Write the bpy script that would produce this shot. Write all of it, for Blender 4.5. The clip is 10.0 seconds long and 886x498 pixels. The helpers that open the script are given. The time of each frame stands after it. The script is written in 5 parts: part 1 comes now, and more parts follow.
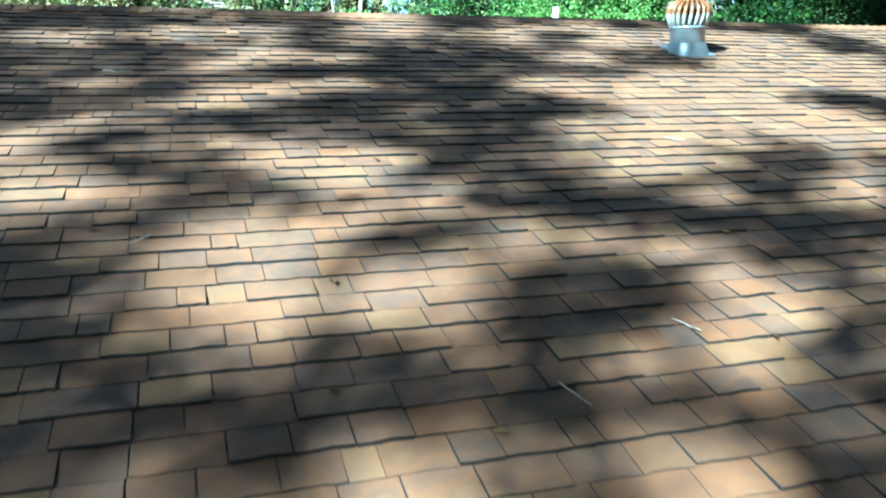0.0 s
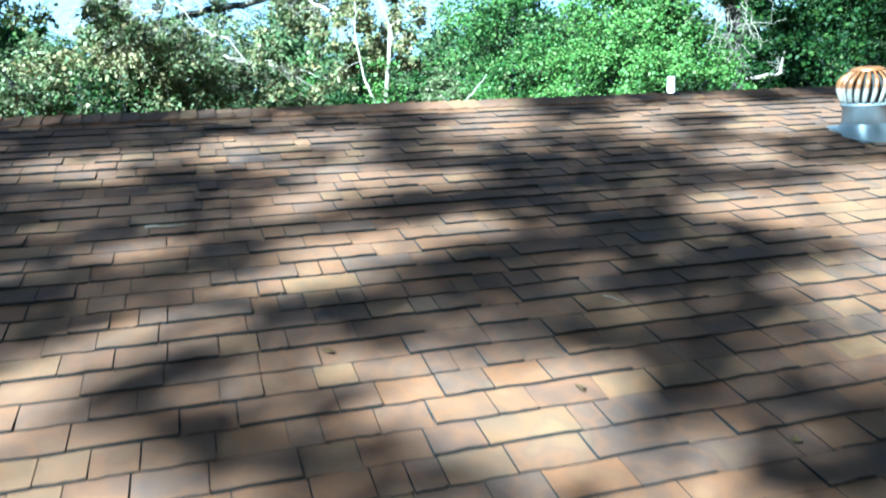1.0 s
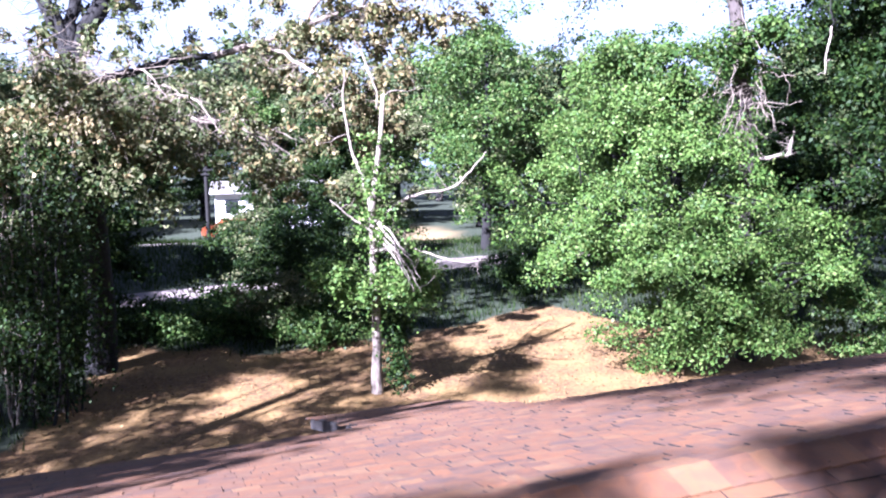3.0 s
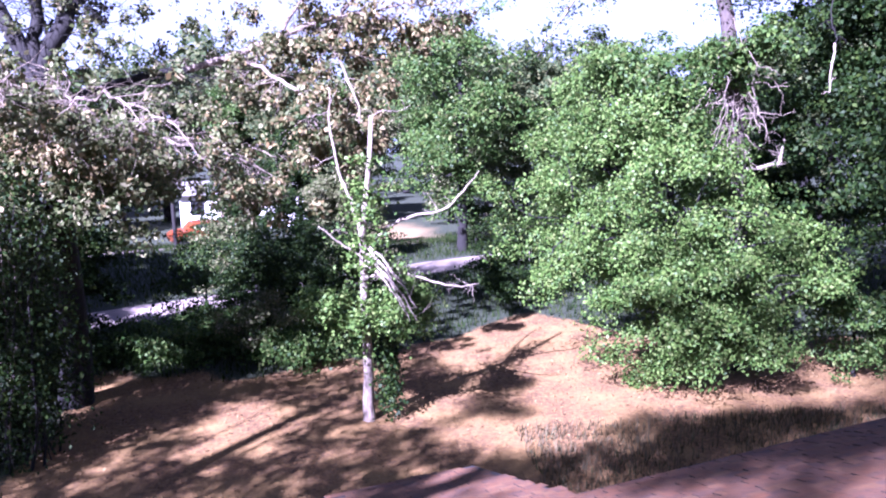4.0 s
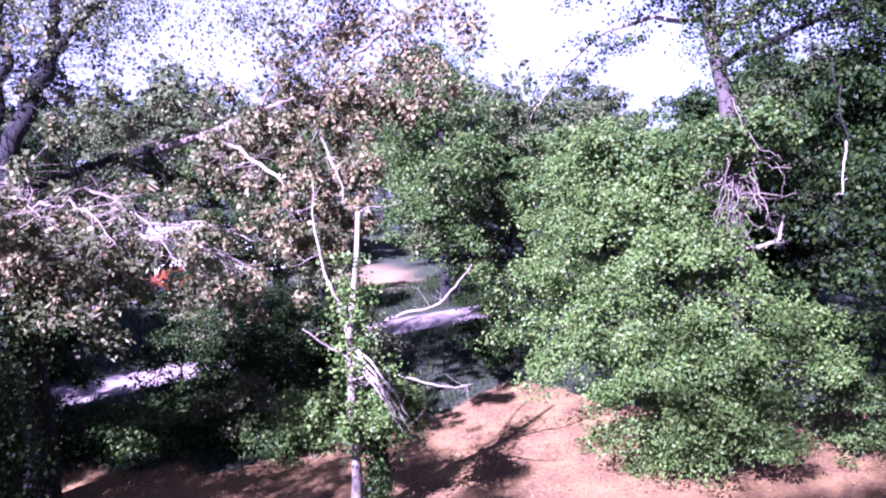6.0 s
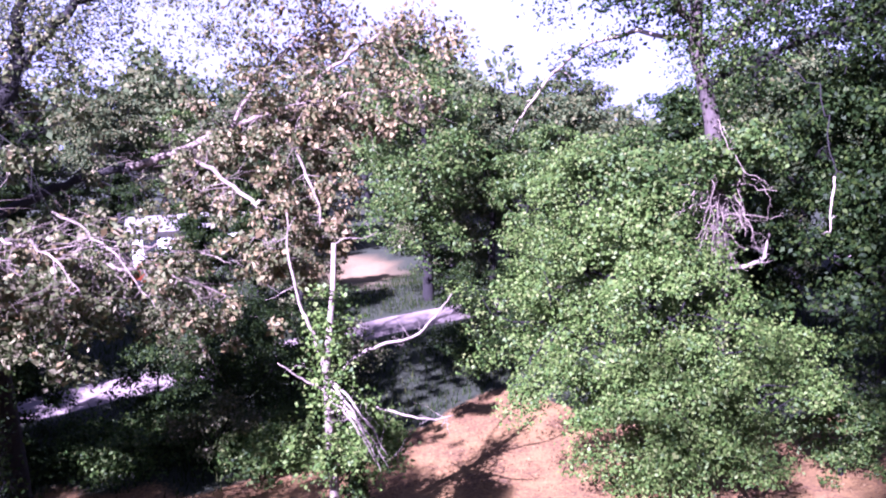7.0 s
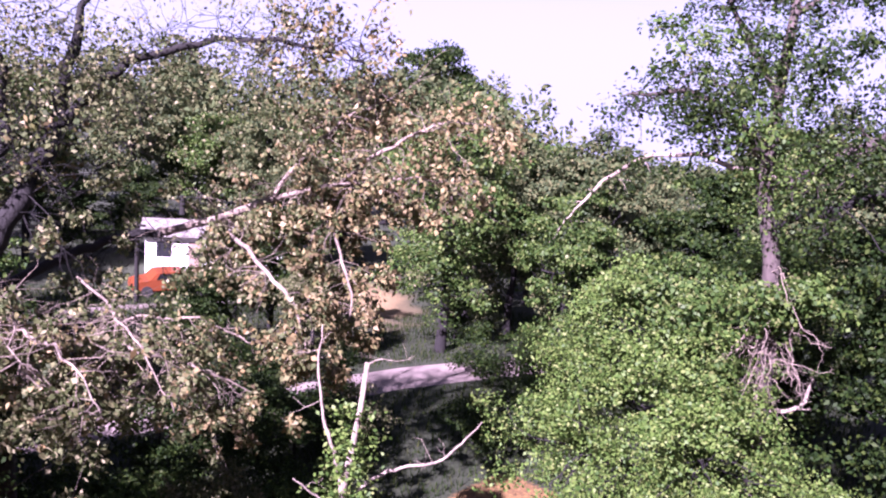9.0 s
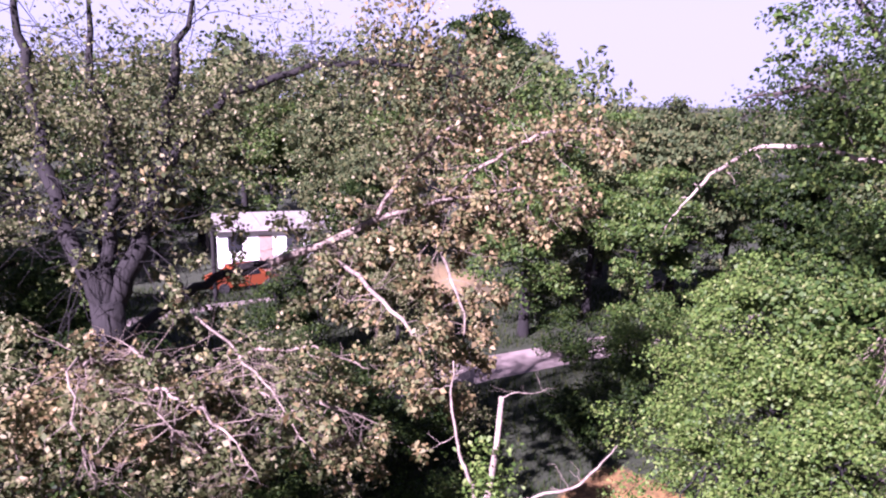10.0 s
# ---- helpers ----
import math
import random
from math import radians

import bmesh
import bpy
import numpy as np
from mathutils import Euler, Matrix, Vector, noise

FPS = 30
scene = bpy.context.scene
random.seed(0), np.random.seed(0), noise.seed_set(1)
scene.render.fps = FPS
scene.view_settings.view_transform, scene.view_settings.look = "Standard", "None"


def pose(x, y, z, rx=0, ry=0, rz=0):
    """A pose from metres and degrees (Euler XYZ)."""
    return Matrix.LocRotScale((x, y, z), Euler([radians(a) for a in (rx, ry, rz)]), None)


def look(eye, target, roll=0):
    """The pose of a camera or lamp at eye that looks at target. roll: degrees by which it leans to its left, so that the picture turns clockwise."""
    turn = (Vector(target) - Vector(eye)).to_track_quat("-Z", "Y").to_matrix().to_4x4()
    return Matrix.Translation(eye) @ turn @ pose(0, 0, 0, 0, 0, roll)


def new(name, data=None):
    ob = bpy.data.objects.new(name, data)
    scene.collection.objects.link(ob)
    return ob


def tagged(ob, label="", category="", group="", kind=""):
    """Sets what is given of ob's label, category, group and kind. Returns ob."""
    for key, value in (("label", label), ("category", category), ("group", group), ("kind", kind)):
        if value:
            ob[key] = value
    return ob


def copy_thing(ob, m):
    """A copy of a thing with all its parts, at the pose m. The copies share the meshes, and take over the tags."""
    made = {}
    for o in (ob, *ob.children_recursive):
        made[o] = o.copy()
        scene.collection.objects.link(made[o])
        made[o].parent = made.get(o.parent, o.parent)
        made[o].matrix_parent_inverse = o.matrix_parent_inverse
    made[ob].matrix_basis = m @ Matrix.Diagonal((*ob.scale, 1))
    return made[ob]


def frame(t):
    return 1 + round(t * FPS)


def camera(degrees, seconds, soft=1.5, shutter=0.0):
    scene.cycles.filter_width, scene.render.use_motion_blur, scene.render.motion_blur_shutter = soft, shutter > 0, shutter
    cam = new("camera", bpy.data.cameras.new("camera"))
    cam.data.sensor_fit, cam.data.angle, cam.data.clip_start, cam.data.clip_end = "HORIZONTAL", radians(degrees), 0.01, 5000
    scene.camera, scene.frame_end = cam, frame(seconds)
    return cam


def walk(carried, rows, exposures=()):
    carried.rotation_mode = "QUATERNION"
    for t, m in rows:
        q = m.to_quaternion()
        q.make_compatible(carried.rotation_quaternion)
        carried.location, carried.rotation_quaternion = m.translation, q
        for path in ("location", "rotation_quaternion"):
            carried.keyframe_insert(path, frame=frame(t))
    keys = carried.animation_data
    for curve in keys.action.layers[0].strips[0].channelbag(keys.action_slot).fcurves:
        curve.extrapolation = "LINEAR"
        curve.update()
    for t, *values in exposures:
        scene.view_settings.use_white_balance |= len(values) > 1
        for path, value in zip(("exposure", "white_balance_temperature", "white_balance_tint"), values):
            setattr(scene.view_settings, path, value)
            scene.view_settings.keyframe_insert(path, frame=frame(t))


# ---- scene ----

# ---------------------------------------------------------------- camera
cam = camera(58.0, 10.0, soft=2.05, shutter=0.2)
PATH = [
    (0.0, 0.000, 0.001, 5.002, 77.00, -0.35, 0.00),
    (0.5, -0.334, 0.685, 5.222, 76.53, -0.44, 0.62),
    (1.0, -0.621, 1.350, 5.410, 79.29, 2.06, 0.64),
    (1.5, -0.891, 2.018, 5.667, 80.15, 1.17, -0.75),
    (2.0, -1.129, 2.637, 5.992, 79.20, 0.18, 1.69),
    (2.5, -1.349, 3.110, 6.356, 80.89, -0.19, -0.35),
    (4.0, -2.318, 4.370, 7.532, 79.32, 1.03, -5.93),
    (4.5, -2.376, 4.718, 7.831, 79.59, 0.65, -6.26),
    (5.0, -2.464, 5.063, 8.161, 80.30, 1.02, -6.81),
    (5.5, -2.490, 5.355, 8.570, 80.58, 1.22, -7.28),
    (7.0, -2.244, 6.246, 10.074, 78.58, 1.44, -8.86),
    (7.5, -2.077, 6.539, 10.561, 77.76, -5.53, -8.55),
    (8.0, -2.094, 6.814, 11.135, 79.06, -6.59, -9.26),
    (8.5, -2.396, 7.201, 11.648, 79.19, -7.26, -8.25),
    (9.0, -2.879, 7.548, 12.208, 78.68, -5.38, -7.09),
    (9.5, -3.621, 7.906, 12.779, 77.77, -5.04, -5.85),
    (10.0, -4.304, 8.351, 13.332, 75.55, -1.00, -4.67),
]
EXPOSURES = [(0.0, 3.55, 3980, -24), (1.0, 3.45, 4000, -17), (1.8, 3.4, 4330, -4), (2.5, 3.38, 4750, 19), (4.0, 3.22, 4600, 57), (5.5, 3.03, 4640, 77), (7.0, 3.0, 4800, 73), (8.5, 2.82, 5200, 70), (10.0, 2.52, 5300, 68)]
walk(cam, [(t, pose(*row)) for t, *row in PATH], EXPOSURES)

# ---------------------------------------------------------------- daylight
SUN_EL, SUN_TO = 37.0, Vector((-0.63, -0.776, 0.0)).normalized()
to_sun = SUN_TO * math.cos(radians(SUN_EL)) + Vector((0, 0, math.sin(radians(SUN_EL))))
world = bpy.data.worlds.new("sky")
scene.world = world
world.use_nodes = True
wn = world.node_tree.nodes
sky = wn.new("ShaderNodeTexSky")
sky.sky_type, sky.sun_disc = "NISHITA", False
sky.sun_elevation = radians(SUN_EL)
sky.sun_rotation = math.atan2(SUN_TO.x, SUN_TO.y)
sky.dust_density, sky.air_density, sky.ozone_density = 0.7, 0.7, 0.4
wn["Background"].inputs["Strength"].default_value = 0.0182
haze = wn.new("ShaderNodeHueSaturation")
haze.inputs["Saturation"].default_value, haze.inputs["Value"].default_value = 0.5, 1.12
world.node_tree.links.new(sky.outputs["Color"], haze.inputs["Color"])
world.node_tree.links.new(haze.outputs["Color"], wn["Background"].inputs["Color"])
sun_data = bpy.data.lights.new("sun", "SUN")
sun_data.energy, sun_data.angle, sun_data.color = 5.0, radians(0.6), (1.0, 0.885, 0.71)
sun = new("sun", sun_data)
sun.matrix_world = look(to_sun * 60, (0, 0, 0))


# ---------------------------------------------------------------- materials
def nodes_of(name):
    m = bpy.data.materials.new(name)
    m.use_nodes = True
    t = m.node_tree
    return m, t.nodes, t.links, t.nodes["Principled BSDF"]


def noise_tex(n, l, scale, detail=4.0, rough=0.6, coord="Object"):
    c = n.new("ShaderNodeTexCoord")
    x = n.new("ShaderNodeTexNoise")
    x.inputs["Scale"].default_value, x.inputs["Detail"].default_value, x.inputs["Roughness"].default_value = scale, detail, rough
    l.new(c.outputs[coord], x.inputs["Vector"])
    return x.outputs["Fac"]


def ramp(n, l, fac, stops):
    r = n.new("ShaderNodeValToRGB")
    e = r.color_ramp.elements
    while len(e) < len(stops):
        e.new(0.5)
    for k, (p, c) in zip(e, stops):
        k.position, k.color = p, (*c, 1)
    l.new(fac, r.inputs["Fac"])
    return r.outputs["Color"]


def mix(n, l, fac, a, b, how="MIX"):
    m = n.new("ShaderNodeMix")
    m.data_type, m.blend_type = "RGBA", how
    for sock, val in ((m.inputs["Factor"], fac), (m.inputs["A"], a), (m.inputs["B"], b)):
        if isinstance(val, (int, float)):
            sock.default_value = val
        elif isinstance(val, tuple):
            sock.default_value = (*val, 1)
        else:
            l.new(val, sock)
    return m.outputs["Result"]


def bump(n, l, b, height, strength, distance=0.01):
    k = n.new("ShaderNodeBump")
    k.inputs["Strength"].default_value, k.inputs["Distance"].default_value = strength, distance
    l.new(height, k.inputs["Height"])
    l.new(k.outputs["Normal"], b.inputs["Normal"])


def calc(n, l, how, a, b):
    m = n.new("ShaderNodeMath")
    m.operation = how
    for sock, val in ((m.inputs[0], a), (m.inputs[1], b)):
        if isinstance(val, (int, float)):
            sock.default_value = val
        else:
            l.new(val, sock)
    return m.outputs[0]


def leaf_material(name, stops, through_light=0.35, rough=0.42, gloss=0.35):
    m, n, l, b = nodes_of(name)
    g = n.new("ShaderNodeNewGeometry")
    o = n.new("ShaderNodeObjectInfo")
    pick = calc(n, l, "FRACT", calc(n, l, "ADD", g.outputs["Random Per Island"], o.outputs["Random"]), 0.0)
    col = ramp(n, l, pick, stops)
    patch = noise_tex(n, l, 0.55, 3.0)
    col = mix(n, l, calc(n, l, "MULTIPLY", patch, 0.6), col, mix(n, l, 1.0, col, (0.62, 0.66, 0.5), "MULTIPLY"))
    l.new(col, b.inputs["Base Color"])
    b.inputs["Roughness"].default_value, b.inputs["Specular IOR Level"].default_value = rough, gloss
    tr = n.new("ShaderNodeBsdfTranslucent")
    l.new(mix(n, l, 0.3, col, (0.125, 0.21, 0.045), "MIX"), tr.inputs["Color"])
    ms = n.new("ShaderNodeMixShader")
    ms.inputs["Fac"].default_value = through_light
    l.new(b.outputs["BSDF"], ms.inputs[1])
    l.new(tr.outputs["BSDF"], ms.inputs[2])
    l.new(ms.outputs["Shader"], n["Material Output"].inputs["Surface"])
    return m


def bark_material(name, dark, pale, scale=5.0):
    m, n, l, b = nodes_of(name)
    c = n.new("ShaderNodeTexCoord")
    mp = n.new("ShaderNodeMapping")
    mp.inputs["Scale"].default_value = (1, 1, 0.25)
    l.new(c.outputs["Object"], mp.inputs["Vector"])
    x = n.new("ShaderNodeTexNoise")
    x.inputs["Scale"].default_value, x.inputs["Detail"].default_value = scale * 4, 6.0
    l.new(mp.outputs["Vector"], x.inputs["Vector"])
    blot = noise_tex(n, l, scale * 0.35, 3.0)
    col = ramp(n, l, x.outputs["Fac"], [(0.3, dark), (0.7, pale)])
    col = mix(n, l, ramp(n, l, blot, [(0.45, (0, 0, 0)), (0.65, (0.5, 0.5, 0.5))]), col, tuple(min(1, v * 1.5) for v in pale))
    l.new(col, b.inputs["Base Color"])
    b.inputs["Roughness"].default_value = 0.9
    bump(n, l, b, x.outputs["Fac"], 0.9, 0.03)
    return m


def plain(name, col, rough=0.6, metal=0.0, vary=0.25, scale=8.0, relief=0.15):
    m, n, l, b = nodes_of(name)
    f = noise_tex(n, l, scale, 6.0)
    f2 = noise_tex(n, l, scale * 0.18, 3.0)
    c = mix(n, l, f, tuple(v * (1 - vary) for v in col), tuple(min(1, v * (1 + vary)) for v in col))
    c = mix(n, l, calc(n, l, "MULTIPLY", f2, 0.5), c, tuple(v * (1 - vary) for v in col))
    l.new(c, b.inputs["Base Color"])
    b.inputs["Roughness"].default_value, b.inputs["Metallic"].default_value = rough, metal
    bump(n, l, b, f, relief, 0.01)
    return m


def shingle_material():
    m, n, l, b = nodes_of("asphalt_shingle_granules")
    g, o = n.new("ShaderNodeNewGeometry"), n.new("ShaderNodeObjectInfo")
    pick = calc(n, l, "FRACT", calc(n, l, "ADD", g.outputs["Random Per Island"], o.outputs["Random"]), 0.0)
    tab = ramp(n, l, pick, [(0.0, (0.052, 0.029, 0.022)), (0.14, (0.108, 0.045, 0.017)), (0.28, (0.060, 0.039, 0.032)), (0.42, (0.146, 0.059, 0.018)), (0.56, (0.085, 0.043, 0.023)),
                            (0.68, (0.135, 0.061, 0.022)), (0.8, (0.056, 0.034, 0.027)), (0.9, (0.138, 0.075, 0.029)), (1.0, (0.162, 0.088, 0.037))])

    def spot(scale, detail, rough=0.6):
        x = n.new("ShaderNodeTexNoise")
        x.inputs["Scale"].default_value, x.inputs["Detail"].default_value, x.inputs["Roughness"].default_value = scale, detail, rough
        l.new(g.outputs["Position"], x.inputs["Vector"])
        return x.outputs["Fac"]

    mott, grain, stain = spot(9.360, 3.600, 0.357), spot(420, 2.0), spot(1.6, 5.0)
    col = mix(n, l, 0.38, tab, ramp(n, l, mott, [(0.32, (0.036, 0.022, 0.020)), (0.44, (0.085, 0.040, 0.022)), (0.52, (0.156, 0.061, 0.018)), (0.6, (0.088, 0.045, 0.026)), (0.7, (0.156, 0.088, 0.037))]))
    col = mix(n, l, ramp(n, l, stain, [(0.35, (0, 0, 0)), (0.7, (0.5, 0.5, 0.5))]), col, (0.113, 0.050, 0.020))
    col = mix(n, l, ramp(n, l, grain, [(0.35, (0.0, 0.0, 0.0)), (0.65, (0.5, 0.5, 0.5))]), col, mix(n, l, 1.0, col, (0.55, 0.5, 0.48), "MULTIPLY"))
    l.new(col, b.inputs["Base Color"])
    b.inputs["Roughness"].default_value = 0.88
    bump(n, l, b, grain, 0.5, 0.002)
    return m


SHINGLE = shingle_material()
SHINGLE_EDGE = plain("asphalt_cut_edge", (0.006, 0.005, 0.005), 0.95, vary=0.4, scale=60)
DECK = plain("roofing_felt", (0.0217, 0.0186, 0.0186), 0.95, vary=0.4, scale=30)
FASCIA = plain("painted_fascia_board", (0.2604, 0.186, 0.1488), 0.6, scale=5)
SIDING = plain("tan_siding", (0.31, 0.2604, 0.2046), 0.7, scale=4)
GALV = plain("galvanised_sheet", (0.2108, 0.2294, 0.2604), 0.38, 0.35, vary=0.12, scale=14, relief=0.05)
PVC = plain("white_pvc", (0.82, 0.82, 0.8), 0.4, vary=0.05, scale=10, relief=0.03)
# near-black: shade on the trunks is put into this bark colour
BARK_SHADE_DARK = bark_material("shade_dark_oak_bark", (0.002, 0.0017, 0.0015), (0.0065, 0.0054, 0.005))
BARK_PALE = bark_material("pale_limb_bark", (0.045, 0.035, 0.027), (0.22, 0.18, 0.14))
BARK_DEAD = bark_material("bleached_dead_wood", (0.09, 0.07, 0.055), (0.29, 0.245, 0.2))
BARK_TWIG = bark_material("grey_dead_twig", (0.055, 0.044, 0.034), (0.22, 0.18, 0.14))
BARK_PINE = bark_material("flaky_grey_bark", (0.008, 0.0065, 0.006), (0.06, 0.048, 0.042), 3.0)
LEAF_BRIGHT = leaf_material("bright_green_leaf", [(0, (0.03, 0.068, 0.0125)), (0.45, (0.073, 0.13, 0.0235)), (0.85, (0.113, 0.17, 0.038)), (1, (0.158, 0.192, 0.062))], 0.22, 0.55, 0.2)
LEAF_GREEN = leaf_material("mid_green_leaf", [(0, (0.0186, 0.0471, 0.0087)), (0.5, (0.0496, 0.093, 0.0174)), (0.85, (0.0837, 0.1302, 0.0285)), (1, (0.1302, 0.1488, 0.0496))], 0.22, 0.55, 0.2)
# dark green leaf, taken darker still to hold the woodland shade
LEAF_SHADE_DARK = leaf_material("shade_dark_green_leaf", [(0, (0.005, 0.0136, 0.0025)), (0.6, (0.0136, 0.031, 0.005)), (1, (0.0372, 0.0589, 0.0099))], 0.15, 0.6, 0.15)
LEAF_TAN = leaf_material("browning_leaf", [(0, (0.032, 0.025, 0.013)), (0.2, (0.13, 0.1, 0.046)), (0.45, (0.23, 0.185, 0.09)), (0.62, (0.085, 0.092, 0.03)), (0.8, (0.195, 0.172, 0.078)), (0.92, (0.225, 0.155, 0.068)), (1, (0.36, 0.3, 0.185))], 0.2, 0.65, 0.18)
LEAF_OLIVE = leaf_material("olive_leaf", [(0, (0.031, 0.0446, 0.0149)), (0.45, (0.0775, 0.0961, 0.0341)), (0.8, (0.1488, 0.1488, 0.0713)), (1, (0.248, 0.2294, 0.1426))], 0.2, 0.65, 0.18)
LEAF_FAR = leaf_material("distant_leaf", [(0, (0.03, 0.05, 0.02)), (0.6, (0.062, 0.085, 0.032)), (1, (0.115, 0.115, 0.05))], 0.15, 0.7, 0.15)
# blades darkened to hold the shade of the trees over them
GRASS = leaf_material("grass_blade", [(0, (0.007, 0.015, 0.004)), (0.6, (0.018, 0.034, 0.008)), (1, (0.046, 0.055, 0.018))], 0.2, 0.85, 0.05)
LITTER = leaf_material("fallen_leaf", [(0, (0.052, 0.027, 0.011)), (0.4, (0.125, 0.072, 0.026)), (0.75, (0.2, 0.127, 0.05)), (1, (0.26, 0.19, 0.09))], 0.1, 0.8)
DRY_GRASS = leaf_material("dry_grass_blade", [(0, (0.045, 0.042, 0.022)), (0.5, (0.095, 0.072, 0.038)), (0.8, (0.14, 0.1, 0.056)), (1, (0.065, 0.078, 0.03))], 0.15, 0.7, 0.2)
ROAD_MAT = plain("pale_packed_dirt", (0.217, 0.1798, 0.1612), 0.9, vary=0.45, scale=2.2, relief=0.4)
RED_PAINT = plain("orange_red_car_paint", (0.16, 0.04, 0.014), 0.3, vary=0.08)
TYRE = plain("black_rubber", (0.02, 0.02, 0.02), 0.8)
GLASS_DARK = plain("dark_window_glass", (0.02, 0.022, 0.025), 0.08, vary=0.1)
WHITE_PAINT = plain("white_painted_boards", (0.8, 0.79, 0.77), 0.6, vary=0.06, scale=3)
ROOF_GREY = plain("weathered_sheet_roof", (0.372, 0.3534, 0.3348), 0.5, vary=0.15, scale=2)


def ground_material():
    m, n, l, b = nodes_of("woodland_ground")
    a = n.new("ShaderNodeAttribute")
    a.attribute_name = "litter"
    s = n.new("ShaderNodeAttribute")
    s.attribute_name = "sand"
    fine, coarse = noise_tex(n, l, 9.0, 8.0, 0.7), noise_tex(n, l, 0.7, 5.0)
    # grass ground kept near black, with tree shade in its colour
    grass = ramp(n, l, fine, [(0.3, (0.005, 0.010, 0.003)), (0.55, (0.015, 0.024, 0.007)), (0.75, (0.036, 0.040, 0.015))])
    litter = ramp(n, l, fine, [(0.3, (0.0382, 0.0205, 0.0076)), (0.48, (0.1111, 0.0601, 0.0187)), (0.6, (0.1805, 0.1022, 0.0304)), (0.74, (0.2847, 0.1714, 0.0558))])
    litter = mix(n, l, ramp(n, l, coarse, [(0.42, (0, 0, 0)), (0.62, (0.6, 0.6, 0.6))]), litter, (0.2361, 0.1473, 0.0424))
    sand = ramp(n, l, fine, [(0.3, (0.135, 0.092, 0.038)), (0.7, (0.225, 0.165, 0.075))])
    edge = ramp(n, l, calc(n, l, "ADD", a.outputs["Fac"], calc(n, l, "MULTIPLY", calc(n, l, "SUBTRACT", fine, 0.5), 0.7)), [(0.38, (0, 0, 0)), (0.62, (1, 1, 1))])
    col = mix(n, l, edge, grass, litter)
    col = mix(n, l, s.outputs["Fac"], col, sand)
    l.new(col, b.inputs["Base Color"])
    b.inputs["Roughness"].default_value = 0.95
    bump(n, l, b, fine, 0.8, 0.05)
    return m


GROUND_MAT = ground_material()


# ---------------------------------------------------------------- builders
def link_mesh(name, verts, faces, mats, parent=None, label="", smooth=False, mat_index=None):
    me = bpy.data.meshes.new(name)
    me.from_pydata([tuple(v) for v in verts], [], faces)
    for m in (mats if isinstance(mats, (list, tuple)) else [mats]):
        me.materials.append(m)
    if mat_index is not None:
        me.polygons.foreach_set("material_index", mat_index)
    if smooth:
        me.polygons.foreach_set("use_smooth", [True] * len(me.polygons))
    me.update()
    ob = new(name, me)
    ob.parent = parent
    if label:
        tagged(ob, label)
    return ob


def part(name, bm, material, parent=None, label="", smooth=False):
    me = bpy.data.meshes.new(name)
    bm.to_mesh(me)
    bm.free()
    me.materials.append(material)
    if smooth:
        me.polygons.foreach_set("use_smooth", [True] * len(me.polygons))
    ob = new(name, me)
    ob.parent = parent
    if label:
        tagged(ob, label)
    return ob


def quads_mesh(name, co, material, parent=None, label=""):
    """co: n x 4 x 3 corners of loose quads."""
    k = len(co)
    me = bpy.data.meshes.new(name)
    me.vertices.add(4 * k)
    me.vertices.foreach_set("co", co.reshape(-1).astype(np.float32))
    me.loops.add(4 * k)
    me.loops.foreach_set("vertex_index", np.arange(4 * k, dtype=np.int32))
    me.polygons.add(k)
    me.polygons.foreach_set("loop_start", np.arange(0, 4 * k, 4, dtype=np.int32))
    me.materials.append(material)
    me.update(calc_edges=True)
    ob = new(name, me)
    ob.parent = parent
    if label:
        tagged(ob, label)
    return ob


def empty(name, at=(0, 0, 0)):
    ob = new(name)
    ob.location = at
    return ob


def unit(a):
    return a / (np.linalg.norm(a, axis=-1, keepdims=True) + 1e-9)


def leaves(rng, centres, size, droop=0.3, spread=0.5, face_out=None):
    """Kite-shaped leaves round the given places; their faces lean up and outwards."""
    k = len(centres)
    nrm = unit(rng.normal(size=(k, 3)) * spread + np.array([0, 0, 0.5]) + (0 if face_out is None else 0.75 * face_out))
    along = unit(np.cross(nrm, rng.normal(size=(k, 3))))
    along = unit(along + np.array([0, 0, -droop]))
    side = unit(np.cross(nrm, along))
    ln = size * rng.uniform(0.65, 1.6, (k, 1))
    wd = ln * rng.uniform(0.22, 0.42, (k, 1))
    fold = nrm * wd * rng.uniform(0.0, 0.5, (k, 1))
    tip = centres + along * ln
    mid = centres + along * ln * 0.45
    return np.stack([centres, mid + side * wd + fold, tip, mid - side * wd + fold], axis=1)


